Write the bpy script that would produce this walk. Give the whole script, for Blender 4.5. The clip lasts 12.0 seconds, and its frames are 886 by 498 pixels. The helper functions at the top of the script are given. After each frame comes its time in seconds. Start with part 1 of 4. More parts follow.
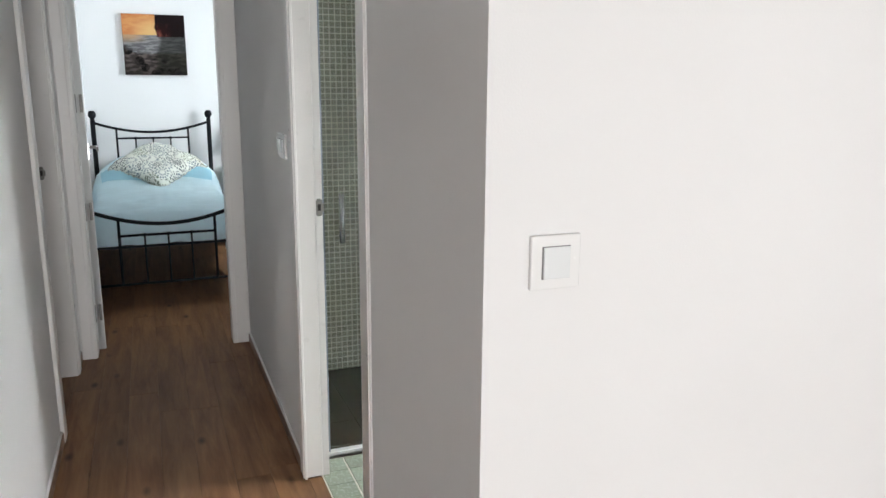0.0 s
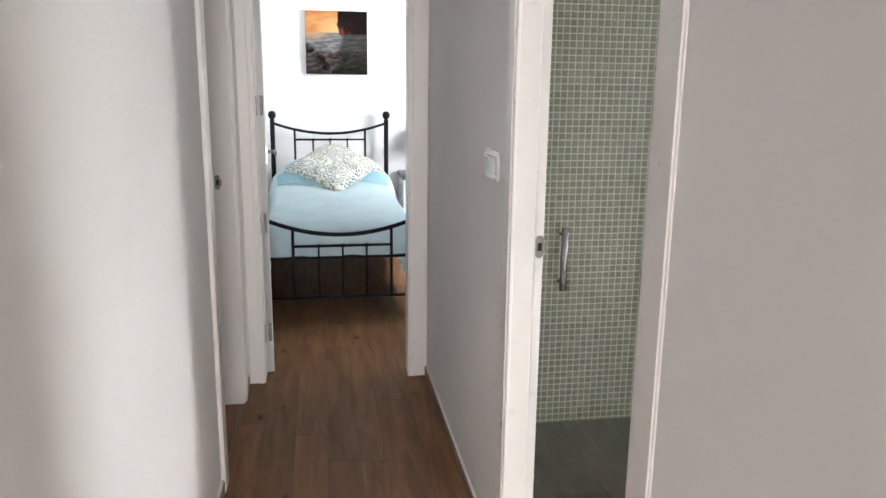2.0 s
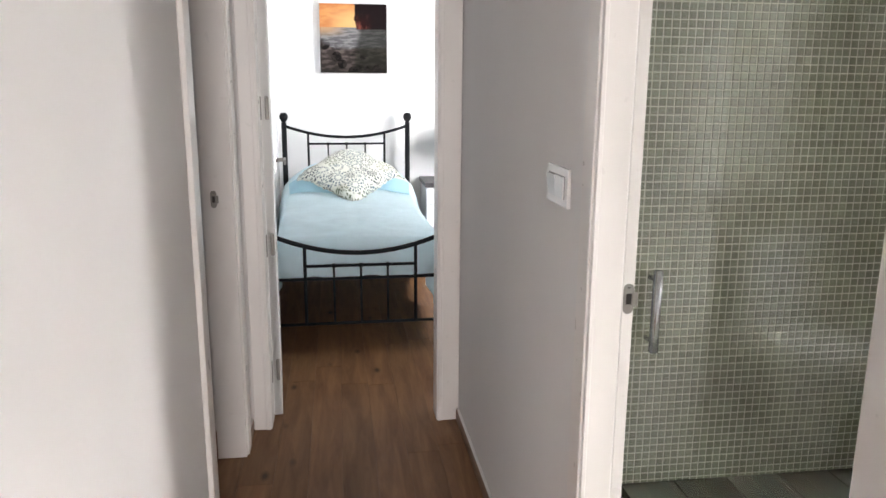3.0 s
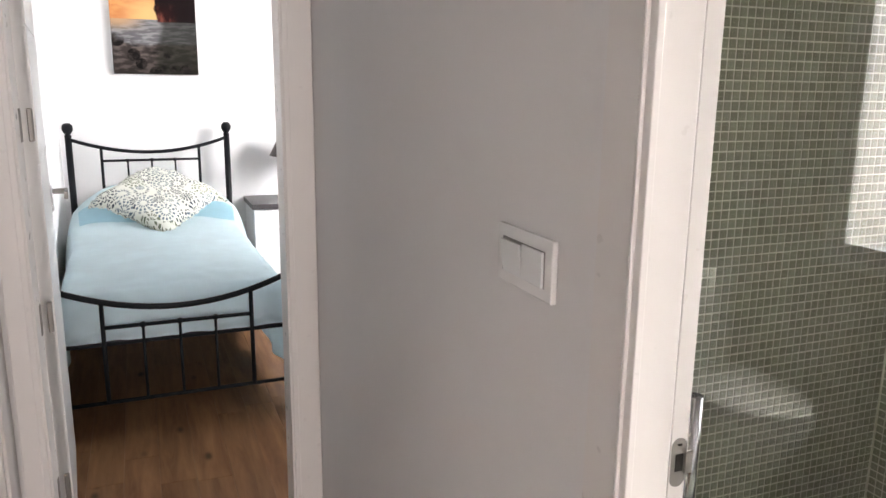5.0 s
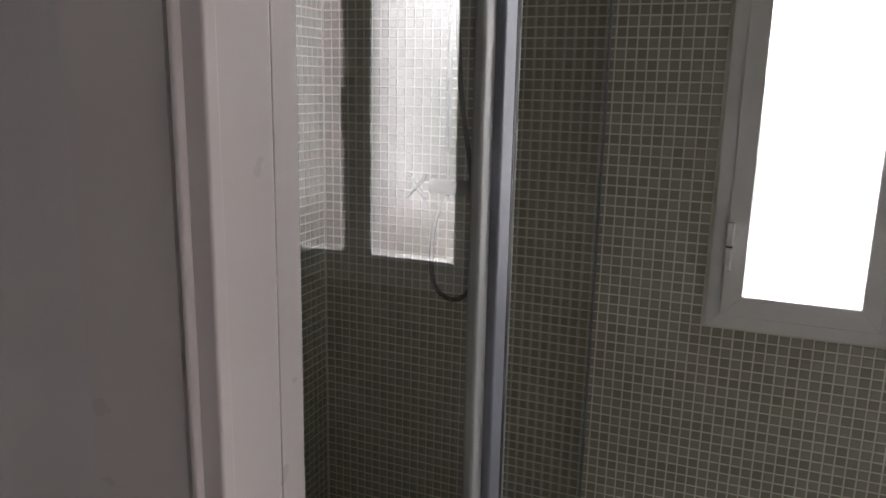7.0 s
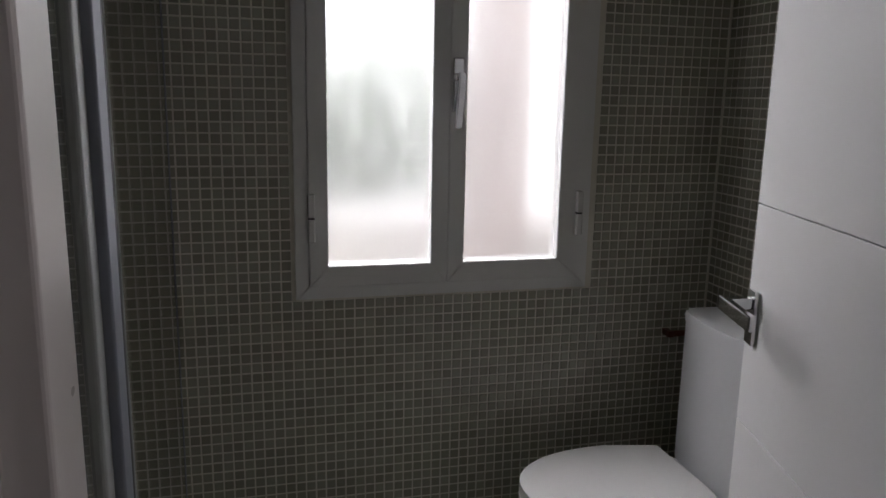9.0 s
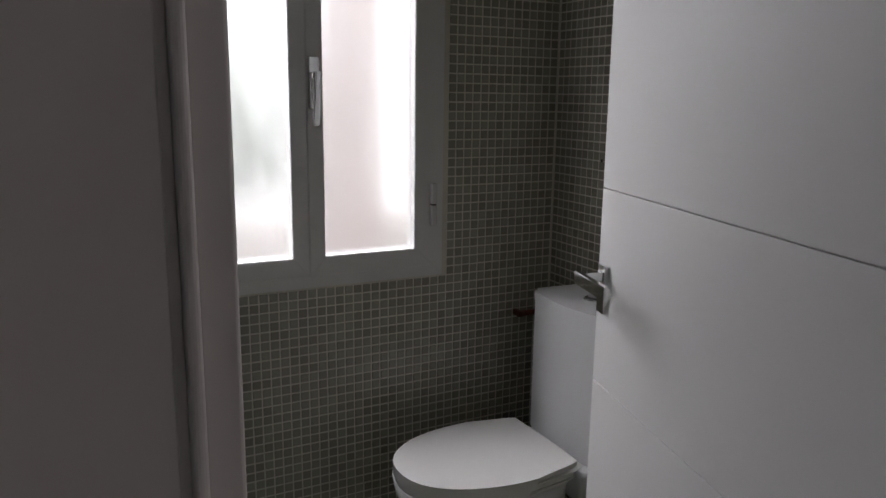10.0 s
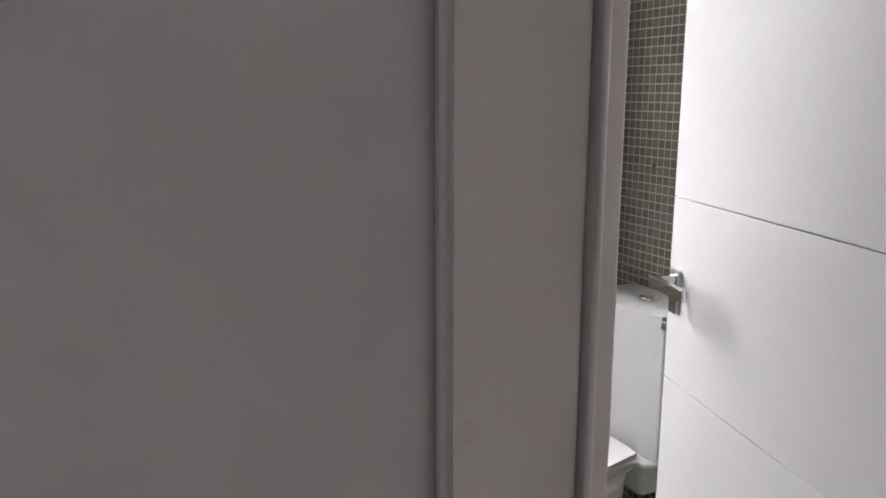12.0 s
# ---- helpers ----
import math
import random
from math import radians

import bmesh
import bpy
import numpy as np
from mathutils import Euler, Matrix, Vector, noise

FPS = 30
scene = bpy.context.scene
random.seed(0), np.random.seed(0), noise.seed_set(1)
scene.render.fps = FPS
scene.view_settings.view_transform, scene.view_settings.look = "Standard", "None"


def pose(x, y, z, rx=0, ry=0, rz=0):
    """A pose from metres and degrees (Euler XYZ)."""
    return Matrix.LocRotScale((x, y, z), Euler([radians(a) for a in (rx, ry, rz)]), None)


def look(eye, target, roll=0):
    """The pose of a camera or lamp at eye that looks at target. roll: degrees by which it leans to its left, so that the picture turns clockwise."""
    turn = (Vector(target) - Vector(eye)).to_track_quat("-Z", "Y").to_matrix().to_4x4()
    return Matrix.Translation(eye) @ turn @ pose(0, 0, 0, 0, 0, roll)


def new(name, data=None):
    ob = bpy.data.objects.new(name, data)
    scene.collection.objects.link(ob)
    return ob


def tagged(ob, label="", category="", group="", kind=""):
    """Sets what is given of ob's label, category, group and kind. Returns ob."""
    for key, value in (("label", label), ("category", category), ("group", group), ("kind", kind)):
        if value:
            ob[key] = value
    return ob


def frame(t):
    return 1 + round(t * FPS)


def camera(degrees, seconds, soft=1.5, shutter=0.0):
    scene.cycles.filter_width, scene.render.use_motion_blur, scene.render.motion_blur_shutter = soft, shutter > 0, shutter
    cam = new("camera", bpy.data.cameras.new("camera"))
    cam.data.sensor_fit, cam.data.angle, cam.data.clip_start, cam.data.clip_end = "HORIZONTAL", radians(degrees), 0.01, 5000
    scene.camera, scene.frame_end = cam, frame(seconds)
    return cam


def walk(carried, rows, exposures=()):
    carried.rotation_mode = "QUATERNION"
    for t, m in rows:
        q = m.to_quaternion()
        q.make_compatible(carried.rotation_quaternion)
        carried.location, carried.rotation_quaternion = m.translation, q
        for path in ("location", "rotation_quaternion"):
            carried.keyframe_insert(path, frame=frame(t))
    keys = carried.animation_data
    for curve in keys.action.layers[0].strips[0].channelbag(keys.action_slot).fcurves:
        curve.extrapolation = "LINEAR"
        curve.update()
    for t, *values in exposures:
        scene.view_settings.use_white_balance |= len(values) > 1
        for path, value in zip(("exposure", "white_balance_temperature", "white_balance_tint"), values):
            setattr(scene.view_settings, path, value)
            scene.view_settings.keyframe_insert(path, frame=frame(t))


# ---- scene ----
cam = camera(60.8, 12.0)
PATH = [
    (0, (-0.457, -2.52, 1.419), (0.251, -0.7, 0.989), 0.4),
    (0.5, (-0.473, -2.445, 1.412), (0.063, -0.567, 0.981), 0.4),
    (1, (-0.478, -2.268, 1.418), (-0.077, -0.356, 0.99), 0.5),
    (1.5, (-0.489, -2.1, 1.42), (-0.152, -0.177, 0.987), 0.6),
    (2, (-0.496, -1.881, 1.428), (-0.181, 0.046, 0.992), 0.7),
    (2.5, (-0.493, -1.612, 1.418), (-0.224, 0.316, 0.982), 0.4),
    (4.5, (-0.487, -0.765, 1.425), (-0.021, 1.13, 0.989), 0.5),
    (5, (-0.489, -0.637, 1.429), (0.244, 1.178, 1.001), 0.7),
    (5.2, (-0.479, -0.59, 1.427), (0.342, 1.183, 1.003), 1.0),
    (5.5, (-0.424, -0.509, 1.428), (0.569, 1.175, 1.006), 0.7),
    (6, (-0.354, -0.408, 1.438), (0.937, 1.060, 1.006), 0.9),
    (6.5, (-0.328, -0.322, 1.435), (1.277, 0.795, 1.006), 1.3),
    (7, (-0.285, -0.229, 1.428), (1.526, 0.504, 1.004), 1.2),
    (7.5, (-0.280, -0.176, 1.414), (1.654, 0.126, 1.003), 1.0),
    (7.7, (-0.257, -0.158, 1.404), (1.69, 0.039, 0.99), 1.2),
    (9.3, (-0.2, -0.028, 1.357), (1.648, -0.679, 0.955), 0.8),
    (9.5, (-0.206, -0.01, 1.358), (1.603, -0.76, 0.952), 0.7),
    (10, (-0.24, 0.0445, 1.359), (1.498, -0.857, 0.96), 0.8),
    (10.2, (-0.25, 0.064, 1.368), (1.461, -0.886, 0.963), 0.2),
    (10.5, (-0.263, 0.090, 1.375), (1.412, -0.921, 0.964), 0.7),
    (11, (-0.267, 0.133, 1.384), (1.389, -0.912, 0.978), 0.1),
    (11.5, (-0.27, 0.173, 1.394), (1.409, -0.835, 0.986), -0.1),
    (12, (-0.268, 0.21, 1.399), (1.487, -0.656, 0.99), 0.0),
]
LIGHT = [(0, -0.25, 6300, 7), (1.0, 0.05, 6450, 9), (2.5, 0.30, 6700, 13), (4.5, 0.33, 7000, 17), (5.5, 0.17, 6900, 17), (6.0, -0.25, 6800, 18), (6.5, -0.88, 6700, 19), (7.0, -1.35, 6700, 21), (7.5, -1.68, 6650, 22), (9.5, -2.4, 6500, 20), (10, -2.27, 6500, 20), (10.5, -1.85, 6400, 19), (10.9, -1.08, 6400, 19), (11.5, -0.80, 6500, 19), (12, -0.92, 6550, 20)]
walk(cam, [(t, look(eye, target, roll)) for t, eye, target, roll in PATH], LIGHT)

# ---- light ----
world = bpy.data.worlds.new("sky")
scene.world = world
world.use_nodes = True
wt = world.node_tree
sky = wt.nodes.new("ShaderNodeTexSky")
sky.sky_type, sky.sun_disc = "NISHITA", False
sky.sun_elevation, sky.sun_rotation = radians(48), radians(200)
wt.links.new(sky.outputs[0], wt.nodes["Background"].inputs[0])
wt.nodes["Background"].inputs[1].default_value = 0.12
sun = new("sun", bpy.data.lights.new("sun", "SUN"))
sun.data.energy, sun.data.angle, sun.data.color = 2.5, radians(0.5), (1, 0.95, 0.88)
sun.matrix_world = look((-4.0, -8.0, 9.0), (0, 0, 0))


def area_lamp(name, eye, target, wide, high, watts, colour=(1, 1, 1)):
    ob = new(name, bpy.data.lights.new(name, "AREA"))
    ob.data.shape, ob.data.size, ob.data.size_y = "RECTANGLE", wide, high
    ob.data.energy, ob.data.color = watts, colour
    ob.matrix_world = look(eye, target)
    return ob


area_lamp("bath_window_light", (5.2, -0.7, 1.9), (0.0, -0.6, 1.2), 6.0, 3.6, 3000, (0.97, 0.99, 1.0))
area_lamp("bath_sky_light", (3.7, -0.6, 4.2), (1.7, -0.56, 1.4), 5.0, 2.6, 2800, (0.97, 0.99, 1.0))
area_lamp("bedroom_window_light", (2.05, 2.85, 1.78), (0.0, 3.0, 0.9), 1.1, 0.8, 23, (0.82, 0.93, 1.0))
area_lamp("living_window_light", (-0.30, -5.85, 1.15), (-0.3, -1.5, 1.3), 1.4, 2.0, 150, (1.0, 0.99, 0.98))
# made-up fill lamp that brightens the corridor's east wall; no door stands there
area_lamp("terrace_door_light", (-3.2, -4.9, 1.15), (0.2, -1.0, 1.2), 1.8, 2.0, 78, (1.0, 0.99, 0.98))
# weak fill added to lift the dark side bedroom; it has no window
area_lamp("side_bedroom_window_light", (-3.5, 3.0, 1.5), (-1.5, 3.2, 0.8), 1.0, 0.9, 6, (0.85, 0.92, 1.0))

# ---- materials ----


def material(name, colour, rough=0.5, metal=0.0, vary=0.06, scale=8.0, grain=120.0, bump=0.02, fleck=None, spec=0.5):
    m = bpy.data.materials.new(name)
    m.use_nodes = True
    t = m.node_tree
    n, l = t.nodes, t.links
    p = n["Principled BSDF"]
    p.inputs["Roughness"].default_value, p.inputs["Metallic"].default_value = rough, metal
    p.inputs["Specular IOR Level"].default_value = spec
    co = n.new("ShaderNodeTexCoord")
    big = n.new("ShaderNodeTexNoise")
    big.inputs["Scale"].default_value, big.inputs["Detail"].default_value = scale, 3
    fine = n.new("ShaderNodeTexNoise")
    fine.inputs["Scale"].default_value, fine.inputs["Detail"].default_value = grain, 2
    l.new(co.outputs["Object"], big.inputs["Vector"])
    l.new(co.outputs["Object"], fine.inputs["Vector"])
    ramp = n.new("ShaderNodeMapRange")
    ramp.inputs["From Min"].default_value, ramp.inputs["From Max"].default_value = 0.3, 0.7
    ramp.inputs["To Min"].default_value, ramp.inputs["To Max"].default_value = 1 - vary, 1 + vary
    l.new(big.outputs["Fac"], ramp.inputs["Value"])
    mul = n.new("ShaderNodeVectorMath")
    mul.operation = "SCALE"
    mul.inputs[0].default_value = colour
    l.new(ramp.outputs[0], mul.inputs["Scale"])
    l.new(mul.outputs[0], p.inputs["Base Color"])
    rr = n.new("ShaderNodeMapRange")
    rr.inputs["To Min"].default_value, rr.inputs["To Max"].default_value = max(rough - 0.08, 0.02), min(rough + 0.1, 1)
    l.new(fine.outputs["Fac"], rr.inputs["Value"])
    l.new(rr.outputs[0], p.inputs["Roughness"])
    if bump:
        b = n.new("ShaderNodeBump")
        b.inputs["Strength"].default_value, b.inputs["Distance"].default_value = 0.5, bump * 0.05
        l.new(fine.outputs["Fac"], b.inputs["Height"])
        l.new(b.outputs[0], p.inputs["Normal"])
    return m


def per_piece(m, source, low, high):
    """Lets each piece differ a little in value: source is 'island' or 'object'."""
    t = m.node_tree
    n, l = t.nodes, t.links
    p = n["Principled BSDF"]
    old = p.inputs["Base Color"].links[0].from_socket
    if source == "island":
        rnd = n.new("ShaderNodeNewGeometry").outputs["Random Per Island"]
    else:
        rnd = n.new("ShaderNodeObjectInfo").outputs["Random"]
    mr = n.new("ShaderNodeMapRange")
    mr.inputs["To Min"].default_value, mr.inputs["To Max"].default_value = low, high
    l.new(rnd, mr.inputs["Value"])
    s = n.new("ShaderNodeVectorMath")
    s.operation = "SCALE"
    l.new(old, s.inputs[0])
    l.new(mr.outputs[0], s.inputs["Scale"])
    l.new(s.outputs[0], p.inputs["Base Color"])
    return m


def wood(name, dark, light, rough, knots=True, stretch=(9, 0.9, 9), gap=0.0):
    m = bpy.data.materials.new(name)
    m.use_nodes = True
    t = m.node_tree
    n, l = t.nodes, t.links
    p = n["Principled BSDF"]
    co = n.new("ShaderNodeTexCoord")
    info = n.new("ShaderNodeObjectInfo")
    shift = n.new("ShaderNodeVectorMath")
    shift.operation = "MULTIPLY_ADD"
    wide = n.new("ShaderNodeCombineXYZ")
    l.new(info.outputs["Random"], wide.inputs[0])
    l.new(info.outputs["Random"], wide.inputs[1])
    l.new(wide.outputs[0], shift.inputs[0])
    shift.inputs[1].default_value = (37, 61, 0)
    l.new(co.outputs["Object"], shift.inputs[2])
    mp = n.new("ShaderNodeMapping")
    mp.inputs["Scale"].default_value = stretch
    l.new(shift.outputs[0], mp.inputs["Vector"])
    a = n.new("ShaderNodeTexNoise")
    a.inputs["Scale"].default_value, a.inputs["Detail"].default_value, a.inputs["Roughness"].default_value = 2.2, 6, 0.62
    a.inputs["Distortion"].default_value = 0.6
    l.new(mp.outputs[0], a.inputs["Vector"])
    f = n.new("ShaderNodeTexNoise")
    f.inputs["Scale"].default_value, f.inputs["Detail"].default_value = 16, 3
    l.new(mp.outputs[0], f.inputs["Vector"])
    mix = n.new("ShaderNodeMix")
    mix.data_type = "RGBA"
    mix.inputs["A"].default_value, mix.inputs["B"].default_value = (*dark, 1), (*light, 1)
    mr = n.new("ShaderNodeMapRange")
    mr.inputs["From Min"].default_value, mr.inputs["From Max"].default_value = 0.3, 0.68
    l.new(a.outputs["Fac"], mr.inputs["Value"])
    l.new(mr.outputs[0], mix.inputs["Factor"])
    val = n.new("ShaderNodeMapRange")
    val.inputs["To Min"].default_value, val.inputs["To Max"].default_value = 0.88, 1.1
    l.new(info.outputs["Random"], val.inputs["Value"])
    s = n.new("ShaderNodeVectorMath")
    s.operation = "SCALE"
    l.new(mix.outputs["Result"], s.inputs[0])
    l.new(val.outputs[0], s.inputs["Scale"])
    out = s.outputs[0]
    if knots:
        v = n.new("ShaderNodeTexVoronoi")
        v.inputs["Scale"].default_value = 1.0
        mk = n.new("ShaderNodeMapping")
        mk.inputs["Scale"].default_value = (7.5, 3.4, 7.5)
        l.new(shift.outputs[0], mk.inputs["Vector"])
        l.new(mk.outputs[0], v.inputs["Vector"])
        k = n.new("ShaderNodeMapRange")
        k.inputs["From Min"].default_value, k.inputs["From Max"].default_value = 0.04, 0.15
        k.inputs["To Min"].default_value, k.inputs["To Max"].default_value = 0.20, 1.0
        l.new(v.outputs["Distance"], k.inputs["Value"])
        s2 = n.new("ShaderNodeVectorMath")
        s2.operation = "SCALE"
        l.new(out, s2.inputs[0])
        l.new(k.outputs[0], s2.inputs["Scale"])
        out = s2.outputs[0]
    l.new(out, p.inputs["Base Color"])
    rr = n.new("ShaderNodeMapRange")
    rr.inputs["To Min"].default_value, rr.inputs["To Max"].default_value = rough - 0.08, rough + 0.12
    l.new(f.outputs["Fac"], rr.inputs["Value"])
    l.new(rr.outputs[0], p.inputs["Roughness"])
    b = n.new("ShaderNodeBump")
    b.inputs["Strength"].default_value, b.inputs["Distance"].default_value = 0.35, 0.0008
    l.new(f.outputs["Fac"], b.inputs["Height"])
    l.new(b.outputs[0], p.inputs["Normal"])
    return m


def glass(name, rough, colour=(1, 1, 1), mottled=False):
    m = bpy.data.materials.new(name)
    m.use_nodes = True
    p = m.node_tree.nodes["Principled BSDF"]
    p.inputs["Base Color"].default_value = (*colour, 1)
    p.inputs["Transmission Weight"].default_value = 1
    p.inputs["Roughness"].default_value = rough
    p.inputs["IOR"].default_value = 1.45
    if mottled:
        n, l = m.node_tree.nodes, m.node_tree.links
        milk, both = n.new("ShaderNodeBsdfTranslucent"), n.new("ShaderNodeMixShader")
        milk.inputs["Color"].default_value = (0.90, 0.92, 0.91, 1)
        both.inputs["Fac"].default_value = 0.035
        l.new(p.outputs[0], both.inputs[1])
        l.new(milk.outputs[0], both.inputs[2])
        l.new(both.outputs[0], n["Material Output"].inputs["Surface"])
        co = n.new("ShaderNodeTexCoord")
        mp = n.new("ShaderNodeMapping")
        mp.inputs["Scale"].default_value = (1, 1, 0.35)
        a = n.new("ShaderNodeTexNoise")
        a.inputs["Scale"].default_value, a.inputs["Detail"].default_value = 24, 3
        r = n.new("ShaderNodeMapRange")
        r.inputs["From Min"].default_value, r.inputs["From Max"].default_value = 0.25, 0.75
        r.inputs["To Min"].default_value, r.inputs["To Max"].default_value = rough - 0.07, rough + 0.07
        l.new(co.outputs["Object"], mp.inputs["Vector"])
        l.new(mp.outputs[0], a.inputs["Vector"])
        l.new(a.outputs["Fac"], r.inputs["Value"])
        l.new(r.outputs[0], p.inputs["Roughness"])
    return m


PAINT = material("wall_paint", (0.76, 0.745, 0.74), 0.75, vary=0.02, scale=1.6, grain=260, bump=0.008, spec=0.25)
PAINT_BEDROOM = material("bedroom_paint", (0.72, 0.73, 0.74), 0.75, vary=0.015, scale=1.6, grain=260, bump=0.03, spec=0.25)
CEILING = material("ceiling_paint", (0.80, 0.79, 0.78), 0.85, vary=0.02, scale=2, grain=200, bump=0.03, spec=0.2)
TRIM = material("trim_lacquer", (0.74, 0.71, 0.69), 0.3, vary=0.012, scale=3, grain=30, bump=0)
DOOR_WHITE = material("door_lacquer", (0.78, 0.78, 0.77), 0.35, vary=0.012, scale=3, grain=30, bump=0)
GAP_SHADE = material("rocker_gap_shade", (0.20, 0.19, 0.19), 0.6, vary=0.03, bump=0)
LAMINATE = wood("oak_laminate", (0.132, 0.059, 0.028), (0.250, 0.130, 0.060), 0.50)
LAMINATE.node_tree.nodes["Principled BSDF"].inputs["Specular IOR Level"].default_value = 0.22
BASE_WOOD = wood("baseboard_oak", (0.14, 0.075, 0.042), (0.25, 0.145, 0.085), 0.4, knots=False, stretch=(9, 1.2, 9))
TRAY_WOOD = wood("dark_plank_tile", (0.014, 0.007, 0.005), (0.045, 0.023, 0.015), 0.6, knots=False, stretch=(14, 1.6, 14))
TRAY_WOOD.node_tree.nodes["Principled BSDF"].inputs["Specular IOR Level"].default_value = 0.12
JOINT = material("dark_joint", (0.10, 0.06, 0.038), 0.8, bump=0)
GROUT = material("grout", (0.72, 0.69, 0.61), 0.85, vary=0.05, scale=5, grain=300, bump=0.04)
MOSAIC = per_piece(material("mosaic", (0.335, 0.325, 0.268), 0.16, vary=0.05, scale=3, grain=90, bump=0.02), "island", 0.86, 1.14)
MOSAIC_PIECE = per_piece(material("mosaic_single", (0.335, 0.325, 0.268), 0.16, vary=0.05, scale=3, grain=90, bump=0.02), "object", 0.86, 1.14)
FLOOR_TILE = per_piece(material("pale_floor_tile", (0.35, 0.385, 0.305), 0.25, vary=0.06, scale=12, grain=80, bump=0.02), "object", 0.9, 1.1)
CERAMIC = material("white_ceramic", (0.80, 0.81, 0.82), 0.09, vary=0.01, scale=2, grain=20, bump=0)
SEAT = material("seat_plastic", (0.80, 0.80, 0.78), 0.2, vary=0.01, scale=2, grain=20, bump=0)
CHROME = material("chrome", (0.72, 0.72, 0.73), 0.06, 1.0, vary=0.02, grain=40, bump=0)
STEEL = material("brushed_steel", (0.50, 0.49, 0.48), 0.34, 1.0, vary=0.05, grain=150, bump=0.01)
ALU = material("white_aluminium", (0.80, 0.80, 0.79), 0.35, vary=0.02, scale=4, grain=90, bump=0.01)
ANOD = material("satin_aluminium", (0.24, 0.26, 0.30), 0.42, 0.35, vary=0.03, grain=60, bump=0)
PALE_PROFILE = material("pale_profile", (0.36, 0.38, 0.37), 0.4, 0.1, vary=0.03, grain=60, bump=0)
RUBBER = material("black_rubber", (0.012, 0.012, 0.013), 0.6, bump=0)
BLACK = material("black_metal", (0.005, 0.006, 0.008), 0.5, 0.0, vary=0.1, scale=10, grain=90, bump=0.02, spec=0.14)
PULL = material("satin_steel", (0.34, 0.34, 0.36), 0.22, 1.0, vary=0.04, grain=90, bump=0)
HINGE = material("dull_steel", (0.24, 0.225, 0.21), 0.45, 0.5, vary=0.08, grain=150, bump=0.01)
PLASTIC = material("white_plastic", (0.80, 0.79, 0.78), 0.22, vary=0.01, grain=40, bump=0)
PLASTIC_GLOSS = material("glossy_rocker", (0.74, 0.75, 0.75), 0.12, vary=0.01, grain=40, bump=0)
DARK_HOLE = material("dark_hole", (0.02, 0.017, 0.015), 0.8, bump=0)
BLUE = material("pale_blue_cotton", (0.76, 0.91, 0.96), 0.85, vary=0.05, scale=6, grain=380, bump=0.10, spec=0.2)
BLUE_DEEP = material("blue_cotton_reverse", (0.45, 0.71, 0.81), 0.85, vary=0.05, scale=6, grain=380, bump=0.10, spec=0.2)
GREY_CLOTH = material("grey_bedding", (0.28, 0.29, 0.33), 0.9, vary=0.08, scale=5, grain=300, bump=0.1, spec=0.2)
MATTRESS = material("mattress_cloth", (0.66, 0.68, 0.70), 0.9, vary=0.04, grain=300, bump=0.08, spec=0.2)
NIGHT_TOP = material("charcoal_laminate", (0.055, 0.052, 0.056), 0.4, vary=0.08, grain=120, bump=0.02)
NIGHT_WHITE = material("white_melamine", (0.76, 0.77, 0.78), 0.4, vary=0.02, grain=60, bump=0.01)
SHADE = material("taupe_fabric", (0.11, 0.095, 0.09), 0.9, vary=0.08, grain=300, bump=0.08)
WOOD_RED = wood("reddish_wood", (0.10, 0.025, 0.012), (0.20, 0.06, 0.03), 0.4, knots=False)
CLEAR = glass("clear_glass", 0.0, (0.96, 0.985, 0.955))
FROSTED = glass("frosted_glass", 0.34, (0.97, 0.99, 0.98), mottled=True)
LEAF = material("hedge_leaf", (0.07, 0.12, 0.045), 0.6, vary=0.3, scale=30, grain=60, bump=0)
RENDER_WALL = material("beige_render", (0.50, 0.44, 0.45), 0.9, vary=0.06, scale=4, grain=120, bump=0.05)
GROUND = material("garden_ground", (0.26, 0.24, 0.20), 0.9, vary=0.12, scale=2, grain=60, bump=0.1)


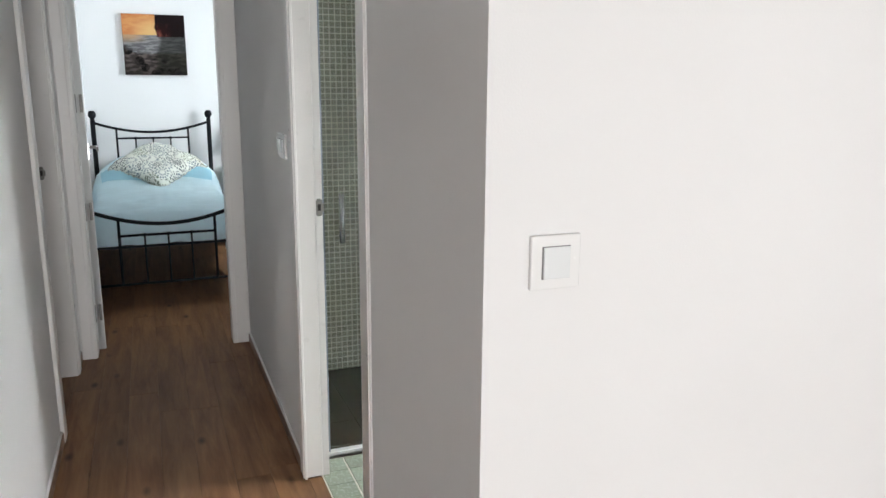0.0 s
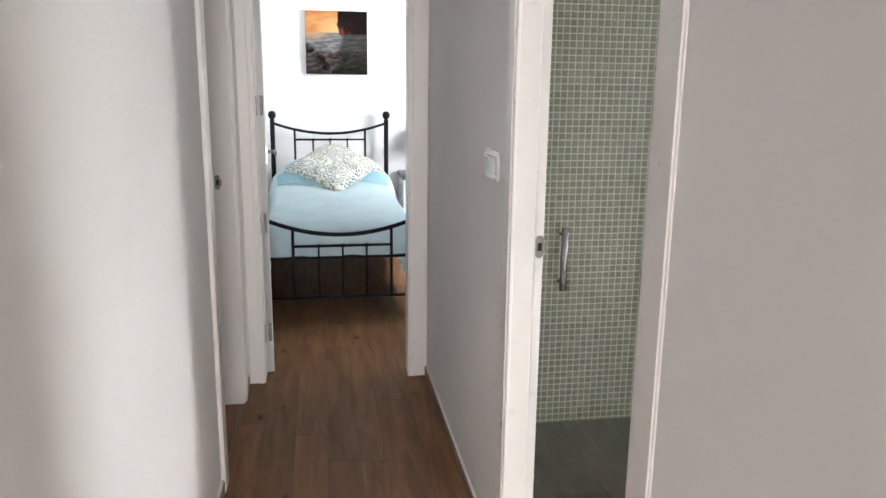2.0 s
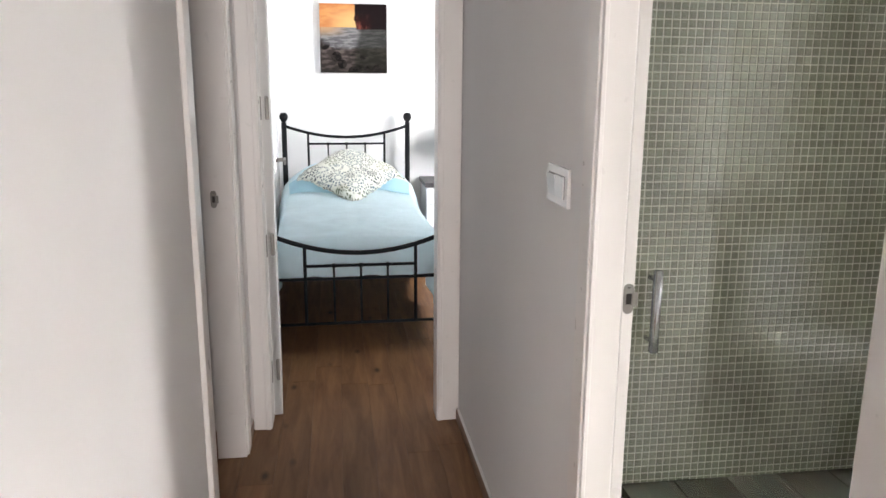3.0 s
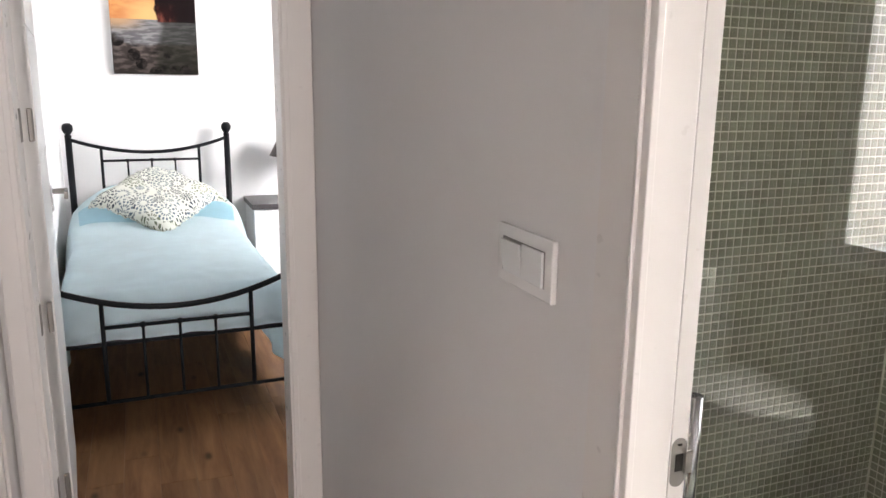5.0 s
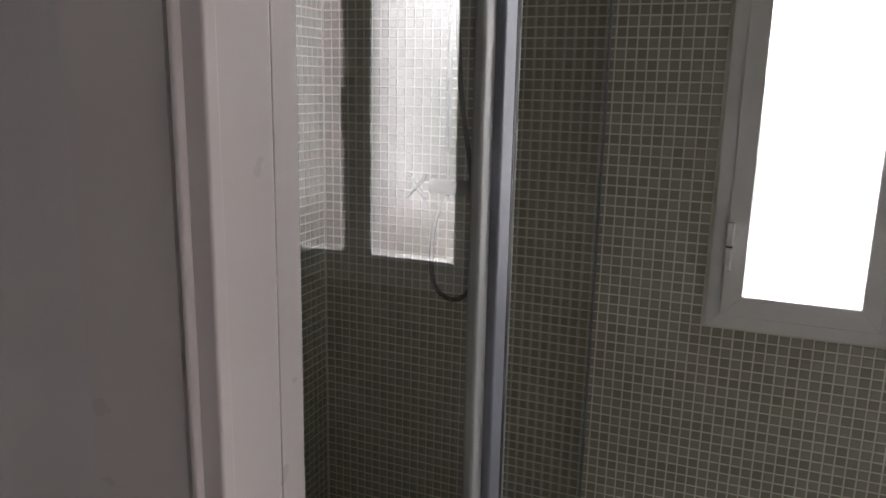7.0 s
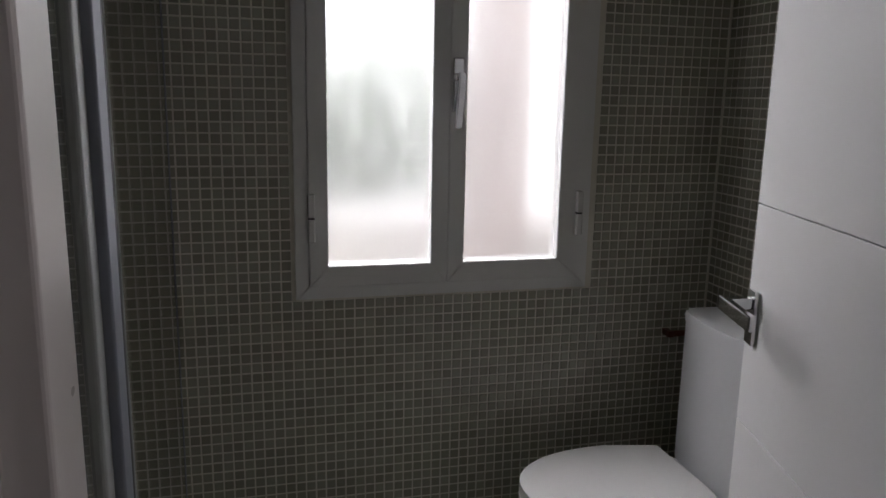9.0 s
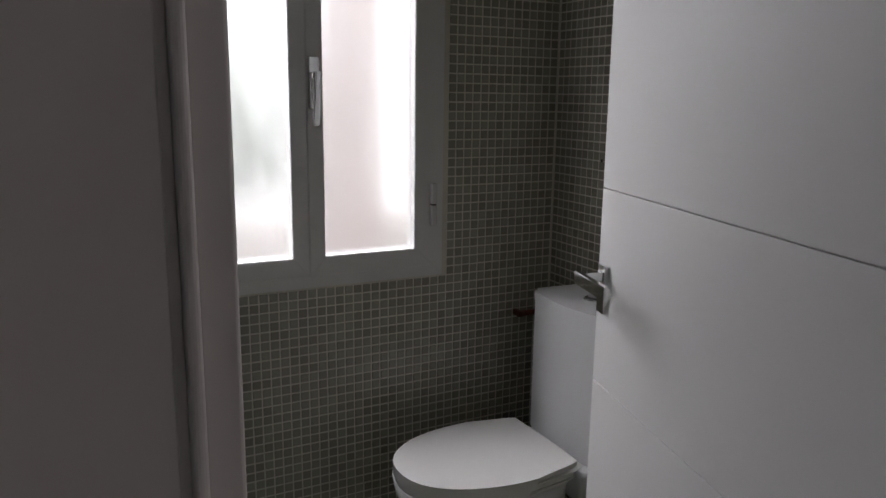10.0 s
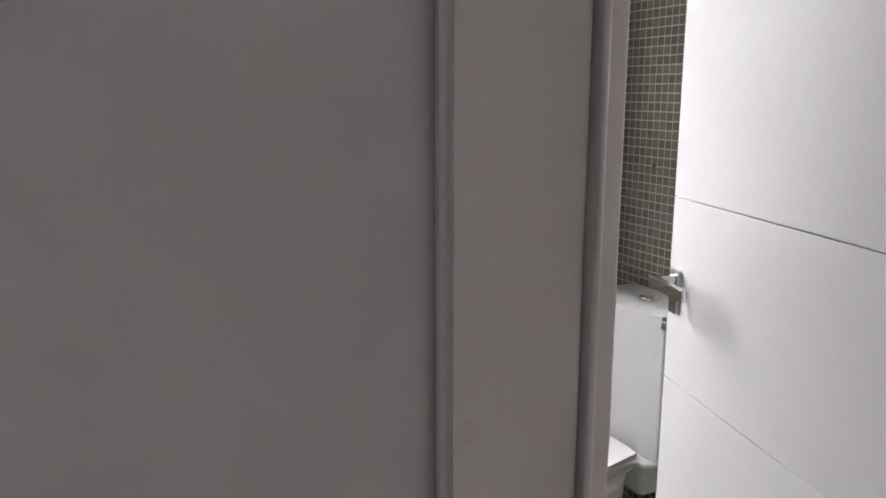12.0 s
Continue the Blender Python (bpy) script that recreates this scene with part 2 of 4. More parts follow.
def flower_print(name, ground, inks, scale):
    m = bpy.data.materials.new(name)
    m.use_nodes = True
    t = m.node_tree
    n, l = t.nodes, t.links
    p = n["Principled BSDF"]
    p.inputs["Roughness"].default_value = 0.85
    co = n.new("ShaderNodeTexCoord")
    v = n.new("ShaderNodeTexVoronoi")
    v.inputs["Scale"].default_value = scale
    v.inputs["Randomness"].default_value = 0.75
    l.new(co.outputs["Object"], v.inputs["Vector"])
    off = n.new("ShaderNodeVectorMath")
    off.operation = "SUBTRACT"
    sc = n.new("ShaderNodeVectorMath")
    sc.operation = "SCALE"
    sc.inputs["Scale"].default_value = scale
    l.new(co.outputs["Object"], sc.inputs[0])
    sc2 = n.new("ShaderNodeVectorMath")
    sc2.operation = "SCALE"
    sc2.inputs["Scale"].default_value = scale
    l.new(v.outputs["Position"], sc2.inputs[0])
    l.new(sc.outputs[0], off.inputs[0])
    l.new(sc2.outputs[0], off.inputs[1])
    sep = n.new("ShaderNodeSeparateXYZ")
    l.new(off.outputs[0], sep.inputs[0])
    ang = n.new("ShaderNodeMath")
    ang.operation = "ARCTAN2"
    l.new(sep.outputs[1], ang.inputs[0])
    l.new(sep.outputs[0], ang.inputs[1])
    pet = n.new("ShaderNodeMath")
    pet.operation = "MULTIPLY"
    pet.inputs[1].default_value = 13
    l.new(ang.outputs[0], pet.inputs[0])
    si = n.new("ShaderNodeMath")
    si.operation = "SINE"
    l.new(pet.outputs[0], si.inputs[0])
    ring = n.new("ShaderNodeMapRange")
    ring.interpolation_type = "SMOOTHSTEP"
    ring.inputs["From Min"].default_value, ring.inputs["From Max"].default_value = 0.12, 0.2
    l.new(v.outputs["Distance"], ring.inputs["Value"])
    edge = n.new("ShaderNodeMapRange")
    edge.interpolation_type = "SMOOTHSTEP"
    edge.inputs["From Min"].default_value, edge.inputs["From Max"].default_value = 0.74, 0.64
    l.new(v.outputs["Distance"], edge.inputs["Value"])
    gt = n.new("ShaderNodeMapRange")
    gt.inputs["From Min"].default_value, gt.inputs["From Max"].default_value = -0.25, 0.15
    l.new(si.outputs[0], gt.inputs["Value"])
    m1 = n.new("ShaderNodeMath")
    m1.operation = "MULTIPLY"
    l.new(ring.outputs[0], m1.inputs[0])
    l.new(edge.outputs[0], m1.inputs[1])
    m2 = n.new("ShaderNodeMath")
    m2.operation = "MULTIPLY"
    l.new(m1.outputs[0], m2.inputs[0])
    l.new(gt.outputs[0], m2.inputs[1])
    cr = n.new("ShaderNodeValToRGB")
    cr.color_ramp.interpolation = "CONSTANT"
    cr.color_ramp.elements[0].color = (*inks[0], 1)
    cr.color_ramp.elements[1].position, cr.color_ramp.elements[1].color = 0.4, (*inks[1], 1)
    e = cr.color_ramp.elements.new(0.72)
    e.color = (*inks[2], 1)
    sx = n.new("ShaderNodeSeparateColor")
    l.new(v.outputs["Color"], sx.inputs[0])
    l.new(sx.outputs[0], cr.inputs[0])
    rows = n.new("ShaderNodeMath")
    rows.operation = "MULTIPLY"
    rows.inputs[1].default_value = 30
    l.new(v.outputs["Distance"], rows.inputs[0])
    wave = n.new("ShaderNodeMath")
    wave.operation = "SINE"
    l.new(rows.outputs[0], wave.inputs[0])
    broken = n.new("ShaderNodeMapRange")
    broken.inputs["From Min"].default_value, broken.inputs["From Max"].default_value = -0.75, -0.35
    l.new(wave.outputs[0], broken.inputs["Value"])
    m3 = n.new("ShaderNodeMath")
    m3.operation = "MULTIPLY"
    l.new(m2.outputs[0], m3.inputs[0])
    l.new(broken.outputs[0], m3.inputs[1])
    mix = n.new("ShaderNodeMix")
    mix.data_type = "RGBA"
    mix.inputs["A"].default_value = (*ground, 1)
    l.new(cr.outputs[0], mix.inputs["B"])
    l.new(m3.outputs[0], mix.inputs["Factor"])
    l.new(mix.outputs["Result"], p.inputs["Base Color"])
    return m


PRINT = flower_print("flower_print", (0.56, 0.58, 0.52), ((0.018, 0.026, 0.05), (0.07, 0.11, 0.15), (0.11, 0.13, 0.09)), 10)


def scroll_print():
    m = material("scroll_print", (0.6, 0.6, 0.58), 0.85, bump=0)
    n, l = m.node_tree.nodes, m.node_tree.links
    co, w, v, rp = n.new("ShaderNodeTexCoord"), n.new("ShaderNodeTexNoise"), n.new("ShaderNodeTexVoronoi"), n.new("ShaderNodeValToRGB")
    w.inputs["Scale"].default_value = 6
    add = n.new("ShaderNodeVectorMath")
    add.operation = "MULTIPLY_ADD"
    add.inputs[1].default_value = (0.08, 0.08, 0)
    l.new(co.outputs["Object"], w.inputs["Vector"])
    l.new(w.outputs["Color"], add.inputs[0])
    l.new(co.outputs["Object"], add.inputs[2])
    v.inputs["Scale"].default_value = 7
    l.new(add.outputs[0], v.inputs["Vector"])
    l.new(v.outputs["Distance"], rp.inputs[0])
    rp.color_ramp.interpolation = "CONSTANT"
    e = rp.color_ramp.elements
    e[0].color, e[1].position, e[1].color = (0.01, 0.01, 0.01, 1), 0.13, (0.6, 0.6, 0.58, 1)
    for at, c in ((0.32, 0.01), (0.46, 0.6)):
        k = e.new(at)
        k.color = (c, c, c, 1)
    l.new(rp.outputs[0], n["Principled BSDF"].inputs["Base Color"])
    return m


SCROLL = scroll_print()

# ---- mesh tools ----


def box(bm, x0, x1, y0, y1, z0, z1, m=None):
    vs = [bm.verts.new((x, y, z)) for x in (x0, x1) for y in (y0, y1) for z in (z0, z1)]
    if m is not None:
        for v in vs:
            v.co = m @ v.co
    for q in ((0, 1, 3, 2), (4, 6, 7, 5), (0, 4, 5, 1), (2, 3, 7, 6), (0, 2, 6, 4), (1, 5, 7, 3)):
        bm.faces.new([vs[i] for i in q])
    return bm


def soft_box(x0, x1, y0, y1, z0, z1, r=0.003, seg=2):
    bm = bmesh.new()
    box(bm, x0, x1, y0, y1, z0, z1)
    bmesh.ops.bevel(bm, geom=bm.edges[:], offset=r, segments=seg, profile=0.5, affect="EDGES")
    return bm


def tube(points, r, seg=10, bm=None):
    """A round bar along points."""
    bm = bm or bmesh.new()
    pts = [Vector(p) for p in points]
    rings = []
    for i, p in enumerate(pts):
        way = (pts[min(i + 1, len(pts) - 1)] - pts[max(i - 1, 0)]).normalized()
        side = way.cross(Vector((0, 0, 1)) if abs(way.z) < 0.9 else Vector((1, 0, 0))).normalized()
        up = side.cross(way)
        rings.append([bm.verts.new(p + r * (math.cos(a) * side + math.sin(a) * up)) for a in np.linspace(0, 2 * math.pi, seg, endpoint=False)])
    for a, b in zip(rings, rings[1:]):
        for i in range(seg):
            bm.faces.new((a[i], a[(i + 1) % seg], b[(i + 1) % seg], b[i])).smooth = True
    bm.faces.new(rings[0][::-1])
    bm.faces.new(rings[-1])
    return bm


def turned(profile, seg=20, at=(0, 0, 0), bm=None):
    """A turned body: profile of (radius, height)."""
    bm = bm or bmesh.new()
    rings = [[bm.verts.new((at[0] + r * math.cos(a), at[1] + r * math.sin(a), at[2] + z)) for a in np.linspace(0, 2 * math.pi, seg, endpoint=False)] for r, z in profile]
    for a, b in zip(rings, rings[1:]):
        for i in range(seg):
            bm.faces.new((a[i], a[(i + 1) % seg], b[(i + 1) % seg], b[i])).smooth = True
    bm.faces.new(rings[0][::-1])
    bm.faces.new(rings[-1])
    return bm


def crisp(bm, degrees):
    """Smooth faces with sharp edges past that angle."""
    bm.normal_update()
    for f in bm.faces:
        f.smooth = True
    for e in bm.edges:
        e.smooth = len(e.link_faces) != 2 or e.calc_face_angle() < radians(degrees)
    return bm


def mesh_of(name, bm, mat):
    me = bpy.data.meshes.new(name)
    bmesh.ops.recalc_face_normals(bm, faces=bm.faces[:])
    bm.to_mesh(me)
    bm.free()
    me.materials.append(mat)
    return me


def part(name, bm, mat, parent=None, label=""):
    ob = new(name, mesh_of(name, bm, mat))
    ob.parent = parent
    if label:
        tagged(ob, label)
    return ob


def thing(name, label, category, at=(0, 0, 0), group=""):
    ob = new(name)
    ob.location = at
    ob.empty_display_size = 0.1
    bpy.context.view_layer.update()
    return tagged(ob, label, category, group)


def structure(name, bm, mat, label=""):
    ob = part(name, bm, mat)
    return tagged(ob, label, "", "", "structure")


def shifted(bm, at):
    """Meshes of a thing are written in room metres; this lays them about the thing's own base."""
    bmesh.ops.translate(bm, verts=bm.verts[:], vec=(-at[0], -at[1], -at[2]))
    return bm


XL, XW = -0.865, 1.71
DY0, DY1 = -0.815, 0.0
JAMB_Y = 0.010
Y_CORNER, Y_END = -1.515, 1.615
BS, BN, GLASS_Y = -1.355, 0.9766, 0.135
TOP, HEAD = 2.5, 2.03
NORTH = 4.58

# ---- structure ----


def wall(name, boxes, mat, label=""):
    bm = bmesh.new()
    for b in boxes:
        box(bm, *b)
    return structure(name, bm, mat, label)


wall("wall_corridor_east", [(0, 0.06, Y_CORNER, DY0 - 0.012, 0, TOP), (0, 0.06, DY1 + 0.012, Y_END, 0, TOP), (0, 0.06, DY0 - 0.012, DY1 + 0.012, HEAD + 0.012, TOP)], PAINT, "white painted corridor wall with a door opening")
wall("wall_living_north", [(0.06, 3.2, Y_CORNER, Y_CORNER + 0.08, 0, TOP)], PAINT, "white painted living room wall beside the corridor")
LDY0, LDY1 = 0.715, 1.375
wall("wall_corridor_west", [(XL - 0.09, XL, -3.0, LDY0 - 0.012, 0, TOP), (XL - 0.09, XL, LDY1 + 0.012, Y_END, 0, TOP), (XL - 0.09, XL, LDY0 - 0.012, LDY1 + 0.012, HEAD + 0.012, TOP)], PAINT, "white painted corridor wall with a bedroom door opening")
BX0, BX1 = -0.78, -0.095
wall("wall_corridor_end", [(-1.01, BX0 - 0.012, Y_END, Y_END + 0.09, 0, TOP), (BX1 + 0.012, 2.0, Y_END, Y_END + 0.09, 0, TOP), (BX0 - 0.012, BX1 + 0.012, Y_END, Y_END + 0.09, HEAD + 0.012, TOP)], PAINT, "white painted wall at the corridor end with a bedroom door opening")
wall("wall_bedroom_north", [(-3.6, 2.0, NORTH, NORTH + 0.12, 0, TOP)], PAINT_BEDROOM, "white painted bedroom wall behind the bed")
wall("wall_bedroom_west", [(-1.01, -0.93, Y_END + 0.09, NORTH, 0, TOP)], PAINT_BEDROOM, "white painted wall between the two bedrooms")
wall("wall_bedroom_east", [(1.9, 2.0, Y_END + 0.09, 2.25, 0, TOP), (1.9, 2.0, 3.45, NORTH, 0, TOP), (1.9, 2.0, 2.25, 3.45, 0, 1.3), (1.9, 2.0, 2.25, 3.45, 2.2, TOP)], PAINT_BEDROOM, "white painted bedroom wall with a window opening")
wall("wall_side_bedroom", [(-3.7, -3.6, 0.3, NORTH, 0, TOP), (-3.6, XL - 0.09, 0.3, 0.4, 0, TOP)], PAINT, "white painted walls of the side bedroom")
wall("wall_living", [(-4.0, 3.3, -6.1, -6.0, 0, TOP), (3.2, 3.3, -6.0, Y_CORNER + 0.08, 0, TOP), (-4.1, -4.0, -6.1, -3.0, 0, TOP), (-4.0, XL - 0.09, -3.09, -3.0, 0, TOP)], PAINT, "white painted living room walls")
WY0, WY1, WZ0, WZ1 = -0.958, -0.158, 0.838, 2.03
wall("wall_bathroom_east", [(XW + 0.004, XW + 0.16, BS - 0.1, WY0 + 0.02, 0, TOP), (XW + 0.004, XW + 0.16, WY1 - 0.02, BN + 0.1, 0, TOP), (XW + 0.004, XW + 0.16, WY0 + 0.02, WY1 - 0.02, 0, WZ0 + 0.02), (XW + 0.004, XW + 0.16, WY0 + 0.02, WY1 - 0.02, WZ1 - 0.02, TOP)], GROUT, "grouted outer bathroom wall with a window opening")
wall("wall_bathroom_north", [(0.06, XW + 0.004, BN + 0.004, BN + 0.1, 0, TOP)], GROUT, "grouted shower end wall")
wall("wall_bathroom_south", [(0.06, XW + 0.004, BS - 0.08, BS - 0.004, 0, TOP)], GROUT, "grouted bathroom wall behind the toilet")
wall("wall_bathroom_west", [(0.06, 0.064, BS - 0.004, DY0 - 0.03, 0, TOP), (0.06, 0.064, DY1 + 0.03, BN + 0.004, 0, TOP)], GROUT, "grouted bathroom wall beside the door")
structure("ceiling", box(box(bmesh.new(), -4.1, 1.87, -6.1, NORTH + 0.12, TOP, TOP + 0.1), 1.872, 3.3, -6.1, Y_CORNER + 0.08, TOP, TOP + 0.1), CEILING, "white painted ceiling")
floor = structure("floor", box(box(bmesh.new(), -4.1, 2.0, -6.1, NORTH + 0.12, -0.12, -0.009), 2.002, 3.3, -6.1, Y_CORNER + 0.08, -0.12, -0.009), JOINT, "oak laminate floor of corridor and bedrooms")
ground = structure("ground", box(bmesh.new(), -60, 60, -60, 60, -0.4, -0.3), GROUND, "pale garden ground outside")

# outside the bathroom window
pillar = thing("pillar", "pinkish beige rendered pillar outside the bathroom window", "pillar", (2.2, -0.845, -0.3))
part("shaft", shifted(soft_box(2.15, 2.25, -0.95, -0.74, -0.3, 2.6, 0.01), (2.2, -0.845, -0.3)), RENDER_WALL, pillar)
parapet = thing("parapet", "low white painted parapet outside the bathroom window", "wall", (2.6, -0.6, -0.3))
part("coping", shifted(soft_box(2.45, 2.75, -1.42, 2.0, 0.86, 0.92, 0.01), (2.6, -0.6, -0.3)), PAINT, parapet)
part("body", shifted(soft_box(2.5, 2.7, -1.42, 2.0, -0.3, 0.86, 0.005), (2.6, -0.6, -0.3)), PAINT, parapet)


def hedge(at, sx, sy, sz, count):
    ob = thing("hedge", "low green hedge outside the bathroom window", "hedge", at)
    bm = bmesh.new()
    rnd = random.Random(4)
    for _ in range(count):
        c = Vector((rnd.uniform(-sx, sx), rnd.uniform(-sy, sy), rnd.uniform(0.1, 1) ** 0.8 * sz * (0.8 + 0.2 * rnd.random())))
        a = Euler((rnd.uniform(0, 3), rnd.uniform(0, 3), rnd.uniform(0, 6))).to_matrix()
        q = [bm.verts.new(c + a @ Vector(v)) for v in ((-0.04, 0, 0), (0, -0.02, 0), (0.04, 0, 0), (0, 0.02, 0))]
        bm.faces.new(q)
    tagged(part("leaves", bm, LEAF, ob), kind="stuff")
    part("trunk", turned([(0.03, 0), (0.02, sz * 0.7)], 8), WOOD_RED, ob)


hedge((3.5, -0.35, -0.3), 0.30, 0.70, 2.10, 6500)

# ---- door frames ----


def frame_east():
    """The lining and casings of the bathroom door."""
    d = structure("door_frame_bathroom", box(bmesh.new(), 0.060, 0.083, JAMB_Y, DY1 + 0.03, 0, HEAD), TRIM, "white lacquered bathroom door frame")
    part("lining", soft_box(-0.006, 0.0585, DY1 + 0.0085, DY1 + 0.03, 0, HEAD + 0.01, 0.003), TRIM, d)
    part("lining", soft_box(0.001, 0.042, DY0 - 0.03, DY0 - 0.004, 0, HEAD + 0.01, 0.003), TRIM, d)
    for x0, lo, hi in ((-0.0115, DY1 + 0.0130, DY1 + 0.083), (-0.009, DY0 - 0.072, DY0 - 0.001)):
        bm = bmesh.new()
        box(bm, x0, 0.0, lo, hi, 0, HEAD + 0.085)
        bmesh.ops.bevel(bm, geom=[e for e in bm.edges if abs(e.verts[0].co.z - e.verts[1].co.z) > 1], offset=0.0042, segments=5, affect="EDGES")
        part("casing", bm, TRIM, d)
    part("casing_bead", soft_box(-0.0105, -0.0010, DY1 - 0.004, DY1 + 0.0092, 0, HEAD + 0.02, 0.0016, 3), TRIM, d)
    part("casing_ridge", soft_box(-0.0150, -0.0050, DY1 + 0.0084, DY1 + 0.0128, 0, HEAD + 0.02, 0.0018, 3), TRIM, d)
    part("hinge_jamb", soft_box(0.0445, 0.098, DY0 - 0.03, -0.690, 0, HEAD, 0.002), TRIM, d)
    part("head_lining", soft_box(-0.010, 0.071, DY0, DY1, HEAD, HEAD + 0.03, 0.002), TRIM, d)
    part("head_casing", soft_box(-0.012, 0.0, DY0 - 0.02, DY1 + 0.02, HEAD + 0.022, HEAD + 0.085, 0.003), TRIM, d)
    return d


def strike(parent, at, axis):
    """A latch keeper: rounded plate, pocket painted on dark, lip and screws, lying in the jamb."""
    x, y, z = at
    bm = bmesh.new()
    pts = []
    for i in range(24):
        a = 2 * math.pi * i / 24
        u, v = 0.011 * math.cos(a), 0.011 * math.sin(a) + (0.020 if math.sin(a) > 0 else -0.020)
        pts.append((u, v))
    front = [bm.verts.new((x + u, y, z + v)) for u, v in pts]
    back = [bm.verts.new((x + u, y - axis * -0.003, z + v)) for u, v in pts]
    bm.faces.new(front)
    bm.faces.new(back[::-1])
    for i in range(24):
        bm.faces.new((front[i], front[(i + 1) % 24], back[(i + 1) % 24], back[i]))
    p = part("strike_plate", bm, HINGE, parent, "worn steel strike plate")
    lo, hi = sorted((y, y - axis * 0.0012))
    # no hole is cut: a near-black slab paints the shade inside the pocket
    part("latch_pocket", soft_box(x - 0.005, x + 0.006, lo, hi, z - 0.011, z + 0.011, 0.0004, 1), DARK_HOLE, p)
    part("screw", turned([(0.003, -0.0008), (0.003, 0.0008)], 8, (x, y, z + 0.023)), DARK_HOLE, p)
    lo, hi = sorted((y - axis * 0.002, y - axis * 0.0045))
    part("lip", soft_box(x + 0.006, x + 0.0175, lo, hi, z - 0.014, z + 0.014, 0.001, 1), HINGE, p)


fe = frame_east()
strike(fe, (0.0720, JAMB_Y - 0.0005, 1.000), 1)

fw = structure("door_frame_side_bedroom", soft_box(XL - 0.10, XL + 0.008, LDY1, LDY1 + 0.03, 0, HEAD + 0.01, 0.002), TRIM, "white lacquered door frame of the side bedroom")
part("lining", soft_box(XL - 0.10, XL + 0.008, LDY0 - 0.03, LDY0, 0, HEAD + 0.01, 0.002), TRIM, fw)
part("head_lining", soft_box(XL - 0.10, XL + 0.008, LDY0, LDY1, HEAD, HEAD + 0.03, 0.002), TRIM, fw)
part("casing", soft_box(XL, XL + 0.016, LDY0 - 0.10, LDY0 - 0.018, 0, HEAD + 0.085, 0.004), TRIM, fw)
part("casing", soft_box(XL, XL + 0.016, LDY1 + 0.018, LDY1 + 0.09, 0, HEAD + 0.085, 0.004), TRIM, fw)
part("head_casing", soft_box(XL, XL + 0.012, LDY0 - 0.02, LDY1 + 0.02, HEAD + 0.022, HEAD + 0.085, 0.003), TRIM, fw)
strike(fw, (-0.925, LDY1 - 0.0005, 1.0), 1)

fb = structure("door_frame_bedroom", soft_box(BX0 - 0.03, BX0, Y_END - 0.008, Y_END + 0.112, 0, HEAD + 0.01, 0.002), TRIM, "white lacquered door frame of the end bedroom")
part("lining", soft_box(BX1, BX1 + 0.03, Y_END - 0.008, Y_END + 0.10, 0, HEAD + 0.01, 0.002), TRIM, fb)
part("head_lining", soft_box(BX0, BX1, Y_END - 0.008, Y_END + 0.10, HEAD, HEAD + 0.03, 0.002), TRIM, fb)
part("casing", soft_box(XL + 0.013, BX0 - 0.010, Y_END - 0.012, Y_END, 0, HEAD + 0.085, 0.003), TRIM, fb)
part("casing", soft_box(BX1 + 0.010, -0.001, Y_END - 0.012, Y_END, 0, HEAD + 0.085, 0.003), TRIM, fb)
part("casing_bead", soft_box(BX0 - 0.024, BX0 - 0.006, Y_END - 0.017, Y_END - 0.010, 0, HEAD + 0.02, 0.003, 3), TRIM, fb)
part("casing_bead", soft_box(BX1 + 0.006, BX1 + 0.024, Y_END - 0.017, Y_END - 0.010, 0, HEAD + 0.02, 0.003, 3), TRIM, fb)
part("head_casing", soft_box(BX0 - 0.008, BX1 + 0.008, Y_END - 0.012, Y_END, HEAD + 0.022, HEAD + 0.085, 0.003), TRIM, fb)

# ---- baseboards ----


def baseboard(x0, x1, y0, y1, line):
    b = structure("baseboard", soft_box(x0, x1, y0, y1, 0, 0.048, 0.003), BASE_WOOD, "oak baseboard along the corridor wall")
    part("sealant_line", soft_box(*line, 0.048, 0.053, 0.001, 1), PLASTIC, b, "white sealant line")


baseboard(-0.012, 0.0, DY1 + 0.087, Y_END - 0.013, (-0.010, 0.0, DY1 + 0.087, Y_END - 0.013))
baseboard(-0.012, 0.0, Y_CORNER, DY0 - 0.087, (-0.010, 0.0, Y_CORNER, DY0 - 0.087))
baseboard(XL, XL + 0.012, -3.0, LDY0 - 0.101, (XL, XL + 0.010, -3.0, LDY0 - 0.101))
baseboard(XL, XL + 0.012, LDY1 + 0.091, Y_END - 0.013, (XL, XL + 0.010, LDY1 + 0.091, Y_END - 0.013))

# ---- bathroom door, open into the bathroom ----
HX, HY = 0.117, -0.655
door = structure("door_bathroom", soft_box(0.0, 0.767, -0.034, -0.006, 0.008, HEAD - 0.005, 0.002), DOOR_WHITE, "white lacquered grooved bathroom door standing open")
door.matrix_world = pose(HX, HY, 0, 0, 0, -15.2)
zs = [0.008, 0.450, 0.823, 1.196, 1.569, HEAD - 0.005]
for a, b in zip(zs, zs[1:]):
    part("door_panel", soft_box(0.0, 0.768, -0.0365, 0.0, a + 0.0008, b - 0.0008, 0.0016), DOOR_WHITE, door)
h = part("door_handle", soft_box(0.722, 0.752, 0.001, 0.008, 0.966, 1.056, 0.001), CHROME, door, "chrome lever handle with square plate")
part("neck", soft_box(0.728, 0.746, 0.008, 0.055, 1.026, 1.044, 0.002), CHROME, h)
part("lever", soft_box(0.615, 0.746, 0.046, 0.058, 1.022, 1.046, 0.002), CHROME, h)
